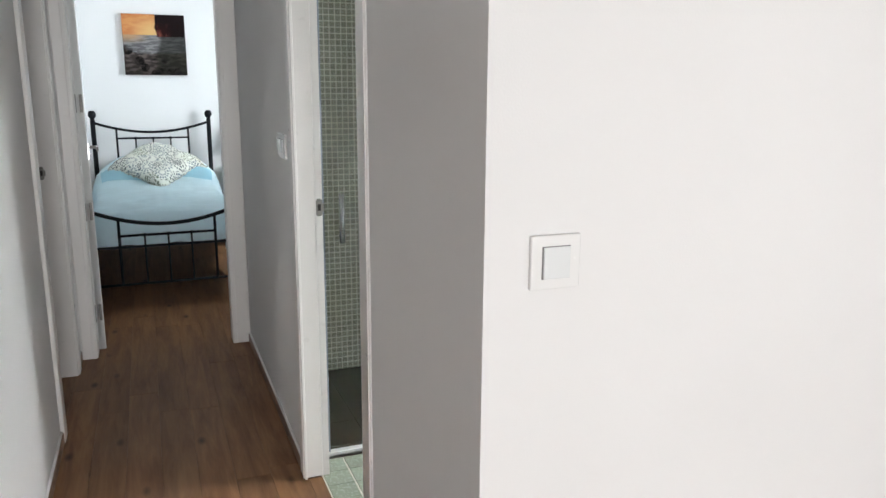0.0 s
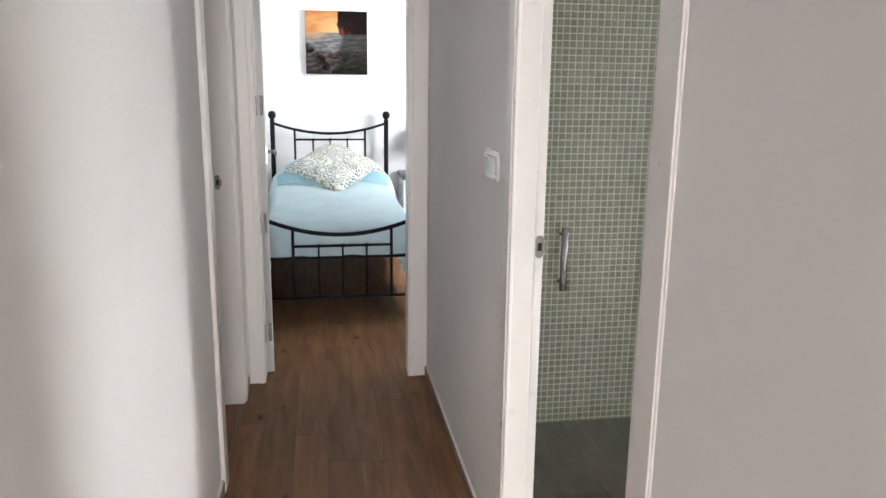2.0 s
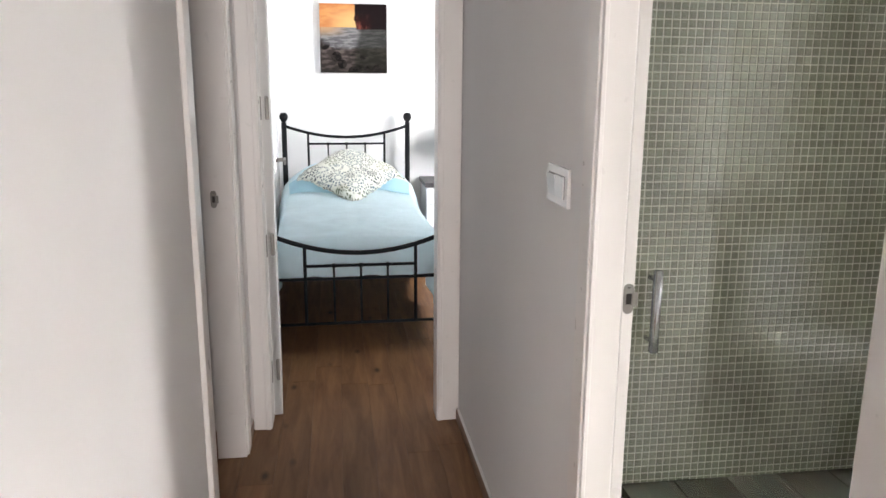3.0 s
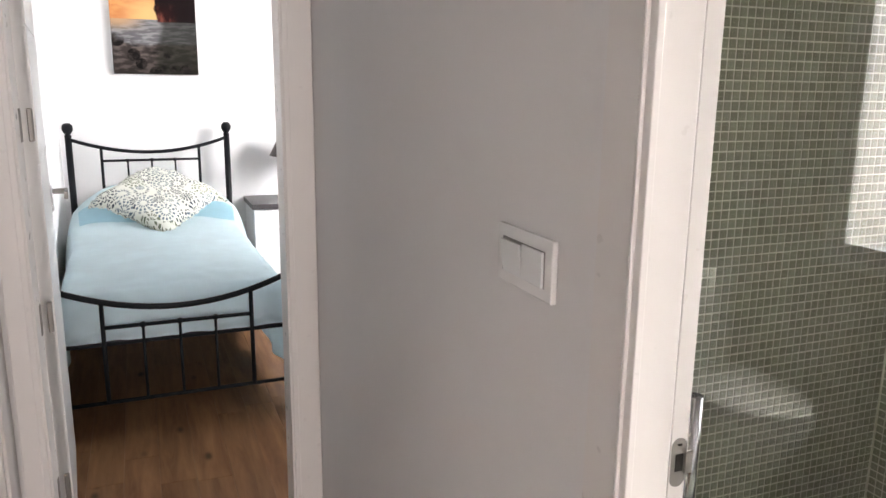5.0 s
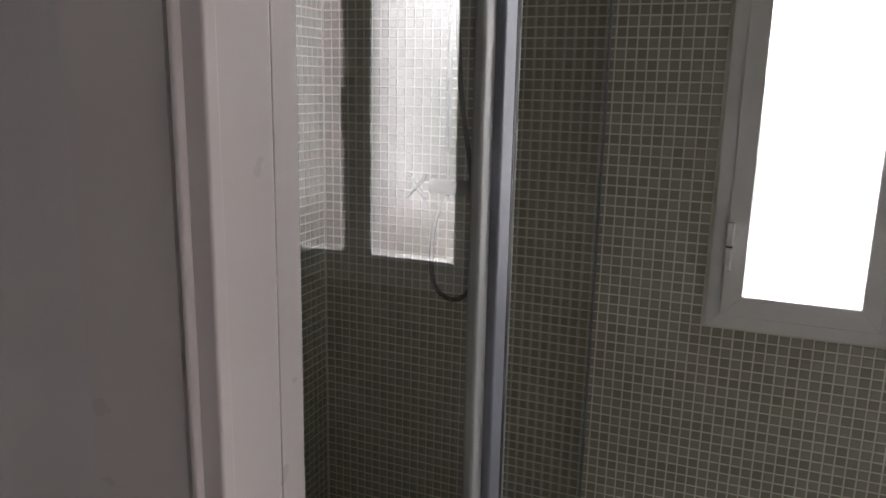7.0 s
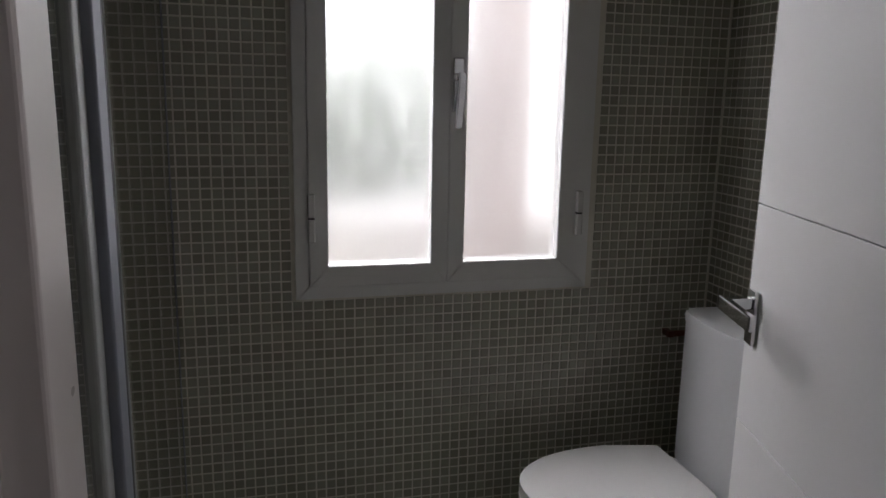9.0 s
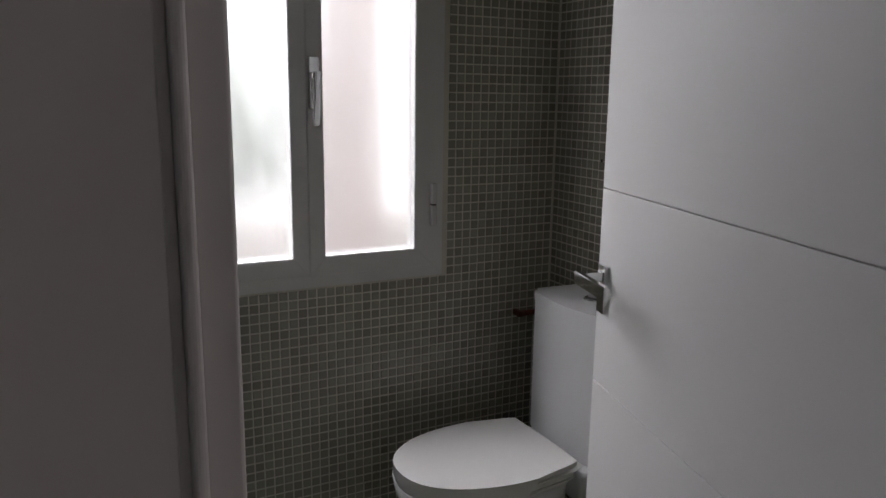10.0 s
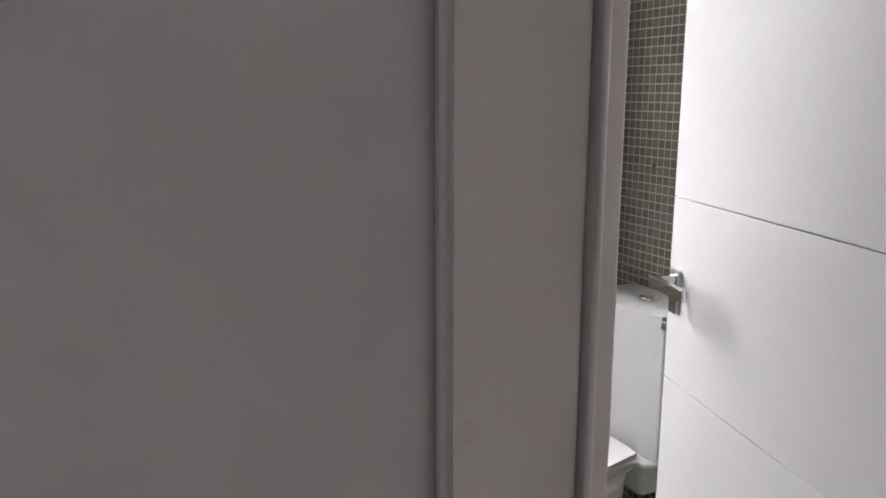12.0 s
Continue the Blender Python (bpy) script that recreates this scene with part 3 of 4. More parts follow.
part("thumb_turn", turned([(0.010, 0), (0.010, 0.006)], 16, (0, 0, 0)), RUBBER, h).matrix_world = door.matrix_world @ pose(0.737, 0.008, 0.982, -90)
part("hinge", soft_box(-0.006, 0.006, -0.012, 0.004, 0.20, 0.29, 0.002), STEEL, door)
part("hinge", soft_box(-0.006, 0.006, -0.012, 0.004, 1.74, 1.83, 0.002), STEEL, door)

# ---- bedroom door, open against the bedroom wall ----
door2 = structure("door_bedroom", soft_box(-0.034, -0.004, 0.0, 0.70, 0.008, HEAD - 0.005, 0.002), DOOR_WHITE, "white lacquered grooved bedroom door standing open")
door2.matrix_world = pose(-0.7445, Y_END + 0.114, 0, 0, 0, 4.2)
for a, b in zip(zs, zs[1:]):
    part("door_panel", soft_box(-0.0365, 0.0, 0.0, 0.701, a + 0.0015, b - 0.0015, 0.0012), DOOR_WHITE, door2)
h2 = part("door_handle", soft_box(0.001, 0.008, 0.640, 0.670, 0.966, 1.056, 0.001), CHROME, door2, "chrome lever handle with square plate")
part("neck", soft_box(0.008, 0.055, 0.646, 0.664, 1.026, 1.044, 0.002), HINGE, h2)
part("lever", soft_box(0.046, 0.058, 0.535, 0.664, 1.022, 1.046, 0.002), HINGE, h2)
for z in (0.216, 0.757, 1.306):
    hg = part("hinge", soft_box(-0.764, -0.750, Y_END + 0.100, Y_END + 0.122, z - 0.045, z + 0.045, 0.003), HINGE, fb, "steel door hinge")
    part("hinge_leaf", soft_box(BX0 - 0.001, BX0 + 0.0025, Y_END + 0.072, Y_END + 0.099, z - 0.045, z + 0.045, 0.001, 1), HINGE, fb)

# ---- switches ----


def switch_plate(name, label, w, hgt, rockers, m):
    """A wall switch lying in the plane y=0, facing -y, about its centre."""
    s = thing(name, label, "light switch")
    part("frame_plate", soft_box(-w / 2, w / 2, -0.009, 0.0, -hgt / 2, hgt / 2, 0.0022, 3), PLASTIC, s)
    # dark plate behind the rockers; its colour stands for shade in the gaps
    part("inner_frame", soft_box(-w / 2 + 0.0182, w / 2 - 0.0182, -0.0100, -0.0085, -hgt / 2 + 0.0170, hgt / 2 - 0.0170, 0.0008, 1), GAP_SHADE, s)
    cw = (w - 0.038) / rockers
    for i in range(rockers):
        x0 = -w / 2 + 0.019 + i * cw
        r = part("rocker", soft_box(x0 + 0.0012, x0 + cw - 0.0012, -0.0135, -0.0095, -hgt / 2 + 0.018, hgt / 2 - 0.018, 0.001), PLASTIC_GLOSS, s)
        if rockers > 1 and i == 0:
            r.rotation_euler = (radians(8), 0, 0)
    s.matrix_world = m
    return s


switch_plate("light_switch", "white single rocker light switch on the living room wall", 0.086, 0.086, 1, pose(0.118, Y_CORNER - 0.0005, 1.149))
switch_plate("light_switch", "white double rocker light switch between the doors", 0.158, 0.084, 2, pose(-0.0005, 0.257, 1.193, 0, 0, -90))

# ---- bathroom ----
PITCH, TILE = 0.0268, 0.0225


def tile_verts(u, v, size, lift, edge=0.0008):
    h = size / 2
    return [(u - h, v - h, 0), (u + h, v - h, 0), (u + h, v + h, 0), (u - h, v + h, 0),
            (u - h + edge, v - h + edge, lift), (u + h - edge, v - h + edge, lift), (u + h - edge, v + h - edge, lift), (u - h + edge, v + h - edge, lift)]


TILE_FACES = [(4, 5, 6, 7), (0, 1, 5, 4), (1, 2, 6, 5), (2, 3, 7, 6), (3, 0, 4, 7)]


def mosaic(name, u0, u1, v0, v1, place, parent, skip=lambda u, v: False):
    """Small square tiles over a wall; place turns (u, v, lift) into the room."""
    rnd = random.Random(len(name))
    verts, faces = [], []
    for i in range(round((u1 - u0) / PITCH)):
        for j in range(int((v1 - v0) / PITCH)):
            u, v = u0 + (i + 0.5) * PITCH, v0 + (j + 0.5) * PITCH
            if skip(u, v):
                continue
            k = len(verts)
            verts += [place(*p) for p in tile_verts(u + rnd.uniform(-3e-4, 3e-4), v + rnd.uniform(-3e-4, 3e-4), TILE, 0.0016 + rnd.uniform(-2e-4, 2e-4))]
            faces += [tuple(k + q for q in f) for f in TILE_FACES]
    me = bpy.data.meshes.new(name)
    me.from_pydata(verts, [], faces)
    me.materials.append(MOSAIC)
    ob = new(name, me)
    ob.parent = parent
    return tagged(ob, "sage grey glass mosaic tiles in pale grout", kind="stuff")


PU0, PU1, PV0, PV1 = BS + 22 * PITCH, BS + 41 * PITCH, 16 * PITCH, 31 * PITCH
east = bpy.data.objects["wall_bathroom_east"]
mosaic("mosaic_east", BS, BN, 0.0, TOP, lambda u, v, w: (XW + 0.004 - w, u, v), east,
       lambda u, v: (WY0 - 0.01 < u < WY1 + 0.01 and WZ0 - 0.008 < v < WZ1 + 0.01) or (PU0 < u < PU1 and PV0 < v < PV1))
mosaic("mosaic_north", 0.0752, XW, 0.0, TOP, lambda u, v, w: (u, BN + 0.004 - w, v), bpy.data.objects["wall_bathroom_north"])
mosaic("mosaic_south", 0.0752, XW, 0.0, TOP, lambda u, v, w: (u, BS - 0.004 + w, v), bpy.data.objects["wall_bathroom_south"])
mosaic("mosaic_west", BS, BN, 0.0, TOP, lambda u, v, w: (0.064 + w, u, v), bpy.data.objects["wall_bathroom_west"], lambda u, v: DY0 - 0.045 < u < DY1 + 0.045)

# window
wx = XW - 0.012
wy, wm = -0.558, -0.552


def mitred(name, parent, outer, inner, x0, x1):
    """Four lengths of profile with mitred corners; outer and inner are y0, y1, z0, z1."""
    o0, o1, o2, o3 = outer
    i0, i1, i2, i3 = inner
    ring = [(o0, o2), (o1, o2), (o1, o3), (o0, o3)]
    hole = [(i0, i2), (i1, i2), (i1, i3), (i0, i3)]
    made = []
    for k in range(4):
        j = (k + 1) % 4
        pts = [Vector(p) for p in (ring[k], ring[j], hole[j], hole[k])]
        along = (pts[1] - pts[0]).normalized() * 0.0004
        pts = [pts[0] + along, pts[1] - along, pts[2] - along, pts[3] + along]
        bm = bmesh.new()
        near = [bm.verts.new((x0, *p)) for p in pts]
        far = [bm.verts.new((x1, *p)) for p in pts]
        bm.faces.new(near)
        bm.faces.new(far[::-1])
        for n in range(4):
            bm.faces.new((near[n], near[(n + 1) % 4], far[(n + 1) % 4], far[n]))
        bmesh.ops.bevel(bm, geom=[e for e in bm.edges if max(v.co.x for v in e.verts) < x0 + 1e-5], offset=0.0022, segments=2, affect="EDGES")
        made.append(part(name, bm, ALU, parent or (made[0] if made else None)))
    return made[0]


win = mitred("window_1", None, (WY0, WY1, WZ0, WZ1), (WY0 + 0.034, WY1 - 0.034, WZ0 + 0.034, WZ1 - 0.034), wx, XW + 0.06)
for ob in win.children:
    ob.name = "window_frame"
tagged(win, "white aluminium casement window with frosted panes", "", "", "structure")


def sash(y0, y1, pane_y0, pane_y1):
    z0, z1, pz0, pz1 = WZ0 + 0.0345, WZ1 - 0.0345, 0.925, WZ1 - 0.09
    x0, x1 = wx - 0.010, wx + 0.045
    s = mitred("sash", win, (y0, y1, z0, z1), (pane_y0, pane_y1, pz0, pz1), x0, x1)
    p = part("pane", box(bmesh.new(), wx + 0.018, wx + 0.024, pane_y0 - 0.004, pane_y1 + 0.004, pz0 - 0.004, pz1 + 0.004), FROSTED, s, "frosted glass pane")
    p.visible_shadow = False


sash(wm + 0.0005, WY1 - 0.0345, -0.507, -0.240)
sash(WY0 + 0.0345, wm - 0.0005, -0.863, -0.597)
for y in (WY1 - 0.040, WY0 + 0.040):
    for z0, z1 in ((0.990, 1.049), (1.053, 1.112)):
        # plain white replaces chrome here, painting in its bright reflection
        part("hinge", soft_box(wx - 0.027, wx - 0.010, y - 0.009, y + 0.009, z0, z1, 0.004, 3), PLASTIC, win, "casement hinge, its bright chrome reflection given as white")
    # black piece put in for the dark gap between the hinge halves
    part("hinge_washer", soft_box(wx - 0.024, wx - 0.010, y - 0.008, y + 0.008, 1.0492, 1.0528, 0.001, 1), RUBBER, win)
wh = part("window_handle", soft_box(wx - 0.020, wx - 0.010, -0.585, -0.557, 1.318, 1.452, 0.003), CHROME, win, "polished window handle")
part("neck", soft_box(wx - 0.046, wx - 0.020, -0.576, -0.558, 1.395, 1.413, 0.003), CHROME, wh)
lv = bmesh.new()
box(lv, -0.006, 0.006, -0.009, 0.009, -0.125, 0.012)
bmesh.ops.bevel(lv, geom=lv.edges[:], offset=0.003, segments=2, affect="EDGES")
part("lever", lv, CHROME, wh).matrix_world = pose(wx - 0.050, -0.572, 1.402, 5, 3, 0)

# toilet
TX0, TX1 = 1.13, 1.50


def toilet():
    cx = 1.353
    at = (cx, -0.95, 0)
    t = thing("toilet", "white ceramic close-coupled toilet with its lid down", "toilet", at)

    def slab(outline, z0, z1, r, flat=0.0):
        bm = bmesh.new()
        lo = [bm.verts.new((x, y, z0)) for x, y in outline]
        hi = [bm.verts.new((x, y, z1)) for x, y in outline]
        bm.faces.new(lo[::-1])
        bm.faces.new(hi)
        for i in range(len(outline)):
            j = (i + 1) % len(outline)
            bm.faces.new((lo[i], lo[j], hi[j], hi[i])).smooth = True
        bmesh.ops.bevel(bm, geom=[e for e in bm.edges if abs(e.verts[0].co.z - e.verts[1].co.z) < 1e-6], offset=r, segments=4, affect="EDGES")
        return crisp(bm, 40)

    def oval(w, y_back, y_front, n=40, square=2.1):
        pts = []
        yc = y_back + 0.16
        for i in range(n):
            a = math.pi * i / (n - 1)
            x = w * abs(math.cos(a)) ** (2 / square) * (1 if math.cos(a) > 0 else -1)
            pts.append((cx + x, yc + (y_front - yc) * abs(math.sin(a)) ** (2 / square)))
        pts += [(cx - w * 0.93, y_back + 0.03), (cx - w * 0.86, y_back), (cx + w * 0.86, y_back), (cx + w * 0.93, y_back + 0.03)]
        return pts

    yb, yf = -1.120, -0.665
    bm = slab(oval(0.183, yb, yf, square=2.25), 0.405, 0.434, 0.0140)
    # the lid swells a little towards its middle
    for v in bm.verts:
        if v.co.z > 0.428:
            d = ((v.co.x - cx) / 0.18) ** 2 + ((v.co.y + 0.90) / 0.24) ** 2
            v.co.z += 0.024 * max(0, 1 - d)
    part("lid", shifted(bm, at), SEAT, t, "white plastic toilet lid")
    part("seat", shifted(slab(oval(0.179, yb + 0.02, yf - 0.004), 0.388, 0.4035, 0.006), at), SEAT, t, "white plastic toilet seat")
    # bowl and foot in rings
    bm = bmesh.new()
    rings = []
    for z, w, f, b in ((0.387, 0.178, yf - 0.004, yb - 0.02), (0.34, 0.172, yf - 0.012, yb - 0.02), (0.26, 0.150, yf - 0.05, yb - 0.02), (0.16, 0.118, yf - 0.12, yb - 0.02), (0.06, 0.105, yf - 0.15, yb - 0.02), (0.0, 0.112, yf - 0.14, yb - 0.02)):
        yc = (f + b) / 2
        rings.append([bm.verts.new((cx + w * math.copysign(abs(math.cos(a)) ** 0.8, math.cos(a)), yc + (f - yc) * math.copysign(abs(math.sin(a)) ** 0.8, math.sin(a)), z)) for a in np.linspace(0, 2 * math.pi, 36, endpoint=False)])
    for a, b in zip(rings, rings[1:]):
        for i in range(36):
            bm.faces.new((a[i], a[(i + 1) % 36], b[(i + 1) % 36], b[i])).smooth = True
    bm.faces.new(rings[0])
    bm.faces.new(rings[-1][::-1])
    part("bowl", shifted(bm, at), CERAMIC, t)
    part("deck", shifted(soft_box(cx - 0.165, cx + 0.165, -1.345, -1.115, 0.30, 0.392, 0.02, 4), at), CERAMIC, t)

    def tank_outline(w, yb_, yf_, belly):
        c = 0.022
        left = [(cx - w + c * (1 - math.sin(a)), yf_ - c * (1 - math.cos(a))) for a in np.linspace(math.pi / 2, 0, 7)]
        pts = [(cx - w, yb_)] + left
        pts += [(cx - w + c + 2 * (w - c) * k / 20, yf_ + belly * math.sin(math.pi * k / 20)) for k in range(1, 20)]
        return pts + [(2 * cx - x, y) for x, y in left[::-1]] + [(cx + w, yb_)]

    part("cistern", shifted(slab(tank_outline(0.172, -1.348, -1.165, 0.022), 0.392, 0.784, 0.004), at), CERAMIC, t)
    bm = slab(tank_outline(0.176, -1.349, -1.161, 0.023), 0.7855, 0.812, 0.012)
    part("cistern_lid", shifted(bm, at), CERAMIC, t)
    b = part("flush_button", turned([(0.026, 0), (0.027, 0.006), (0.022, 0.010)], 24, (cx - at[0], -1.25 - at[1], 0.811)), CHROME, t)
    part("button_half", turned([(0.016, 0), (0.015, 0.003)], 20, (cx - at[0], -1.25 - at[1], 0.821)), STEEL, b)
    part("lid_hinge", shifted(tube([(cx - 0.10, -1.118, 0.415), (cx + 0.10, -1.118, 0.415)], 0.010), at), SEAT, t)


toilet()

holder = thing("paper_holder", "reddish wooden toilet paper holder on the tiled wall", "paper holder", (1.685, -1.225, 0.690))
part("bracket", soft_box(-0.020, 0.024, -0.008, 0.008, -0.009, 0.009, 0.003), WOOD_RED, holder)
part("bar", tube([(-0.010, 0.010, 0), (-0.010, -0.075, 0)], 0.009), WOOD_RED, holder)

plug = thing("wall_plug", "small dark plug in a drilled wall tile", "wall plug", (1.477, BS + 0.0005, 1.181))
pb = part("plug", turned([(0.0045, 0), (0.0045, 0.002)], 10), DARK_HOLE, plug)
pb.rotation_euler = (radians(-90), 0, 0)

# shower
scr = thing("shower_screen", "clear glass shower screen with aluminium profiles", "shower screen", (0.9, GLASS_Y, 0.02))
o = (0.9, GLASS_Y, 0.02)
SH = 1.95
part("door_glass", shifted(box(bmesh.new(), 0.116, 0.800, GLASS_Y + 0.013, GLASS_Y + 0.019, 0.035, SH), o), CLEAR, scr, "clear glass shower door").visible_shadow = False
part("fixed_glass", shifted(box(bmesh.new(), 0.872, XW - 0.022, GLASS_Y - 0.003, GLASS_Y + 0.003, 0.035, SH), o), CLEAR, scr, "clear fixed shower glass").visible_shadow = False
part("hinge_profile", shifted(soft_box(0.762, 0.812, GLASS_Y + 0.001, GLASS_Y + 0.024, 0.025, SH + 0.01, 0.006, 3), o), PALE_PROFILE, scr)
part("post", shifted(soft_box(0.814, 0.872, GLASS_Y - 0.012, GLASS_Y + 0.018, 0.025, SH + 0.01, 0.004, 3), o), ANOD, scr, "satin aluminium post")
part("seal", shifted(box(bmesh.new(), 0.872, 0.884, GLASS_Y - 0.0115, GLASS_Y - 0.0035, 0.025, SH), o), RUBBER, scr, "black rubber seal")
part("edge_bead", shifted(soft_box(0.8845, 0.890, GLASS_Y - 0.013, GLASS_Y - 0.0035, 0.025, SH, 0.001, 1), o), PALE_PROFILE, scr)
part("wall_channel", shifted(soft_box(XW - 0.022, XW + 0.002, GLASS_Y - 0.004, GLASS_Y + 0.004, 0.025, SH + 0.01, 0.001, 1), o), ANOD, scr, "slim grey wall channel")
part("near_profile", shifted(soft_box(0.066, 0.115, GLASS_Y - 0.008, GLASS_Y + 0.018, 0.025, SH + 0.01, 0.003), o), ANOD, scr)
part("top_rail", shifted(soft_box(0.126, XW - 0.023, GLASS_Y - 0.010, GLASS_Y + 0.017, SH + 0.001, SH + 0.035, 0.003), o), ANOD, scr)
part("bottom_rail", shifted(soft_box(0.066, XW, GLASS_Y - 0.012, GLASS_Y + 0.019, 0.0, 0.024, 0.002), o), PLASTIC, scr, "white sealing strip")
hb = part("pull_handle", shifted(tube([(0.174, GLASS_Y - 0.030, 0.850), (0.174, GLASS_Y - 0.030, 1.030)], 0.0105, 18), o), PULL, scr, "satin steel pull handle")
for z in (0.868, 1.006):
    part("stand_off", shifted(tube([(0.174, GLASS_Y - 0.030, z), (0.174, GLASS_Y + 0.0125, z)], 0.005), o), PULL, hb)

mx = thing("shower_mixer", "dark shower mixer with cross handle and black hose", "shower mixer", (XW, 0.53, 1.15))
mo = (XW, 0.53, 1.15)
part("body", shifted(tube([(XW - 0.05, 0.46, 1.150), (XW - 0.05, 0.60, 1.150)], 0.022, 16), mo), NIGHT_TOP, mx)
ch = part("cross_handle", shifted(tube([(XW - 0.085, 0.60, 1.115), (XW - 0.085, 0.66, 1.185)], 0.006), mo), CHROME, mx)
part("arm", shifted(tube([(XW - 0.085, 0.66, 1.115), (XW - 0.085, 0.60, 1.185)], 0.006), mo), CHROME, ch)
part("inlet", shifted(tube([(XW - 0.05, 0.48, 1.150), (XW - 0.0, 0.48, 1.150)], 0.018, 12), mo), CHROME, mx)
part("inlet", shifted(tube([(XW - 0.05, 0.58, 1.150), (XW - 0.0, 0.58, 1.150)], 0.018, 12), mo), CHROME, mx)
hose = [(XW - 0.06, 0.535, 1.78), (XW - 0.06, 0.53, 1.62), (XW - 0.055, 0.515, 1.40), (XW - 0.05, 0.485, 1.20), (XW - 0.05, 0.462, 1.05), (XW - 0.045, 0.462, 0.92), (XW - 0.045, 0.485, 0.855), (XW - 0.045, 0.53, 0.825), (XW - 0.045, 0.58, 0.850), (XW - 0.045, 0.60, 0.92), (XW - 0.045, 0.59, 1.05), (XW - 0.05, 0.55, 1.13)]


def smooth_line(pts, steps=8):
    out = []
    P = [Vector(p) for p in pts]
    P = [P[0]] + P + [P[-1]]
    for a, b, c, d in zip(P, P[1:], P[2:], P[3:]):
        for k in range(steps):
            t = k / steps
            out.append(0.5 * ((2 * b) + (c - a) * t + (2 * a - 5 * b + 4 * c - d) * t * t + (3 * b - a - 3 * c + d) * t ** 3))
    return out + [P[-2]]


part("hose", shifted(tube(smooth_line(hose), 0.007, 10), mo), RUBBER, mx, "black shower hose")
part("riser_rail", shifted(tube([(XW - 0.045, 0.555, 1.25), (XW - 0.045, 0.555, 1.95)], 0.009, 12), mo), CHROME, mx)
part("hand_shower", shifted(turned([(0.012, 0), (0.014, 0.10), (0.045, 0.14), (0.045, 0.155)], 18, (XW - 0.075, 0.54, 1.76)), mo), CHROME, mx)

# ---- bedroom ----


def curve_rail(x0, x1, y, z_end, sag, n=17):
    return [(x0 + (x1 - x0) * k / (n - 1), y, z_end - sag * (1 - (2 * k / (n - 1) - 1) ** 2)) for k in range(n)]


def iron_bed(cx, label):
    y1, y0, w = 4.47, 2.49, 0.463
    at = (cx, 3.4, 0)
    b = thing("bed", label, "bed", at)
    L = lambda bm: shifted(bm, at)  # noqa: E731
    for s in (-1, 1):
        p = part("head_post", L(tube([(cx + s * w, y1, 0), (cx + s * w, y1, 1.09)], 0.019, 14)), BLACK, b)
        part("finial", L(turned([(0.012, 0), (0.020, 0.004), (0.020, 0.012), (0.012, 0.016), (0.022, 0.026), (0.030, 0.042), (0.032, 0.056), (0.028, 0.072), (0.016, 0.084), (0.004, 0.071)], 18, (cx + s * w, y1, 1.087))), BLACK, p)
        part("foot_post", L(tube([(cx + s * w, y0, 0), (cx + s * w, y0, 0.665)], 0.014, 12)), BLACK, b)
        part("side_rail", L(soft_box(cx + s * w - 0.014, cx + s * w + 0.014, y0 + 0.015, y1 - 0.018, 0.365, 0.400, 0.003)), BLACK, b)
        part("headboard_upright", L(tube([(cx + s * 0.287, y1, 0.33), (cx + s * 0.287, y1, 1.020)], 0.009)), BLACK, b)
        part("footboard_upright", L(tube([(cx + s * 0.287, y0, 0.160), (cx + s * 0.287, y0, 0.580)], 0.009)), BLACK, b)
    part("head_rail", L(tube(curve_rail(cx - w, cx + w, y1, 1.075, 0.085), 0.011)), BLACK, b)
    part("head_crossbar", L(tube([(cx - 0.287, y1, 0.940), (cx + 0.287, y1, 0.940)], 0.008)), BLACK, b)
    part("head_low_bar", L(tube([(cx - w, y1, 0.36), (cx + w, y1, 0.36)], 0.010)), BLACK, b)
    for k in (-0.14, 0, 0.14):
        s_ = part("headboard_spindle", L(tube([(cx + k, y1, 0.37), (cx + k, y1, 0.935)], 0.006)), BLACK, b)
        part("collar", L(turned([(0.009, 0), (0.016, 0.010), (0.009, 0.020)], 12, (cx + k, y1, 0.930))), BLACK, s_)
        s_ = part("footboard_spindle", L(tube([(cx + k, y0, 0.165), (cx + k, y0, 0.468)], 0.006)), BLACK, b)
        part("collar", L(turned([(0.009, 0), (0.016, 0.010), (0.009, 0.020)], 12, (cx + k, y0, 0.464))), BLACK, s_)
    part("foot_rail", L(tube(curve_rail(cx - w, cx + w, y0, 0.645, 0.105), 0.012)), BLACK, b)
    part("foot_crossbar", L(tube([(cx - 0.287, y0, 0.474), (cx + 0.287, y0, 0.474)], 0.008)), BLACK, b)
    part("foot_low_bar", L(tube([(cx - w, y0, 0.162), (cx + w, y0, 0.162)], 0.008)), BLACK, b)
    part("slat_base", L(soft_box(cx - w + 0.015, cx + w - 0.015, y0 + 0.03, y1 - 0.03, 0.388, 0.404, 0.002)), BLACK, b)
    return b


CX = -0.396
iron_bed(CX, "black iron single bed with curved rails, made up in pale blue")
mat = thing("mattress", "pale mattress on the black iron bed", "mattress", (CX, 3.5, 0.405))
part("mattress_body", shifted(soft_box(CX - 0.44, CX + 0.44, 2.56, 4.44, 0.405, 0.53, 0.035, 4), (CX, 3.5, 0.405)), MATTRESS, mat)


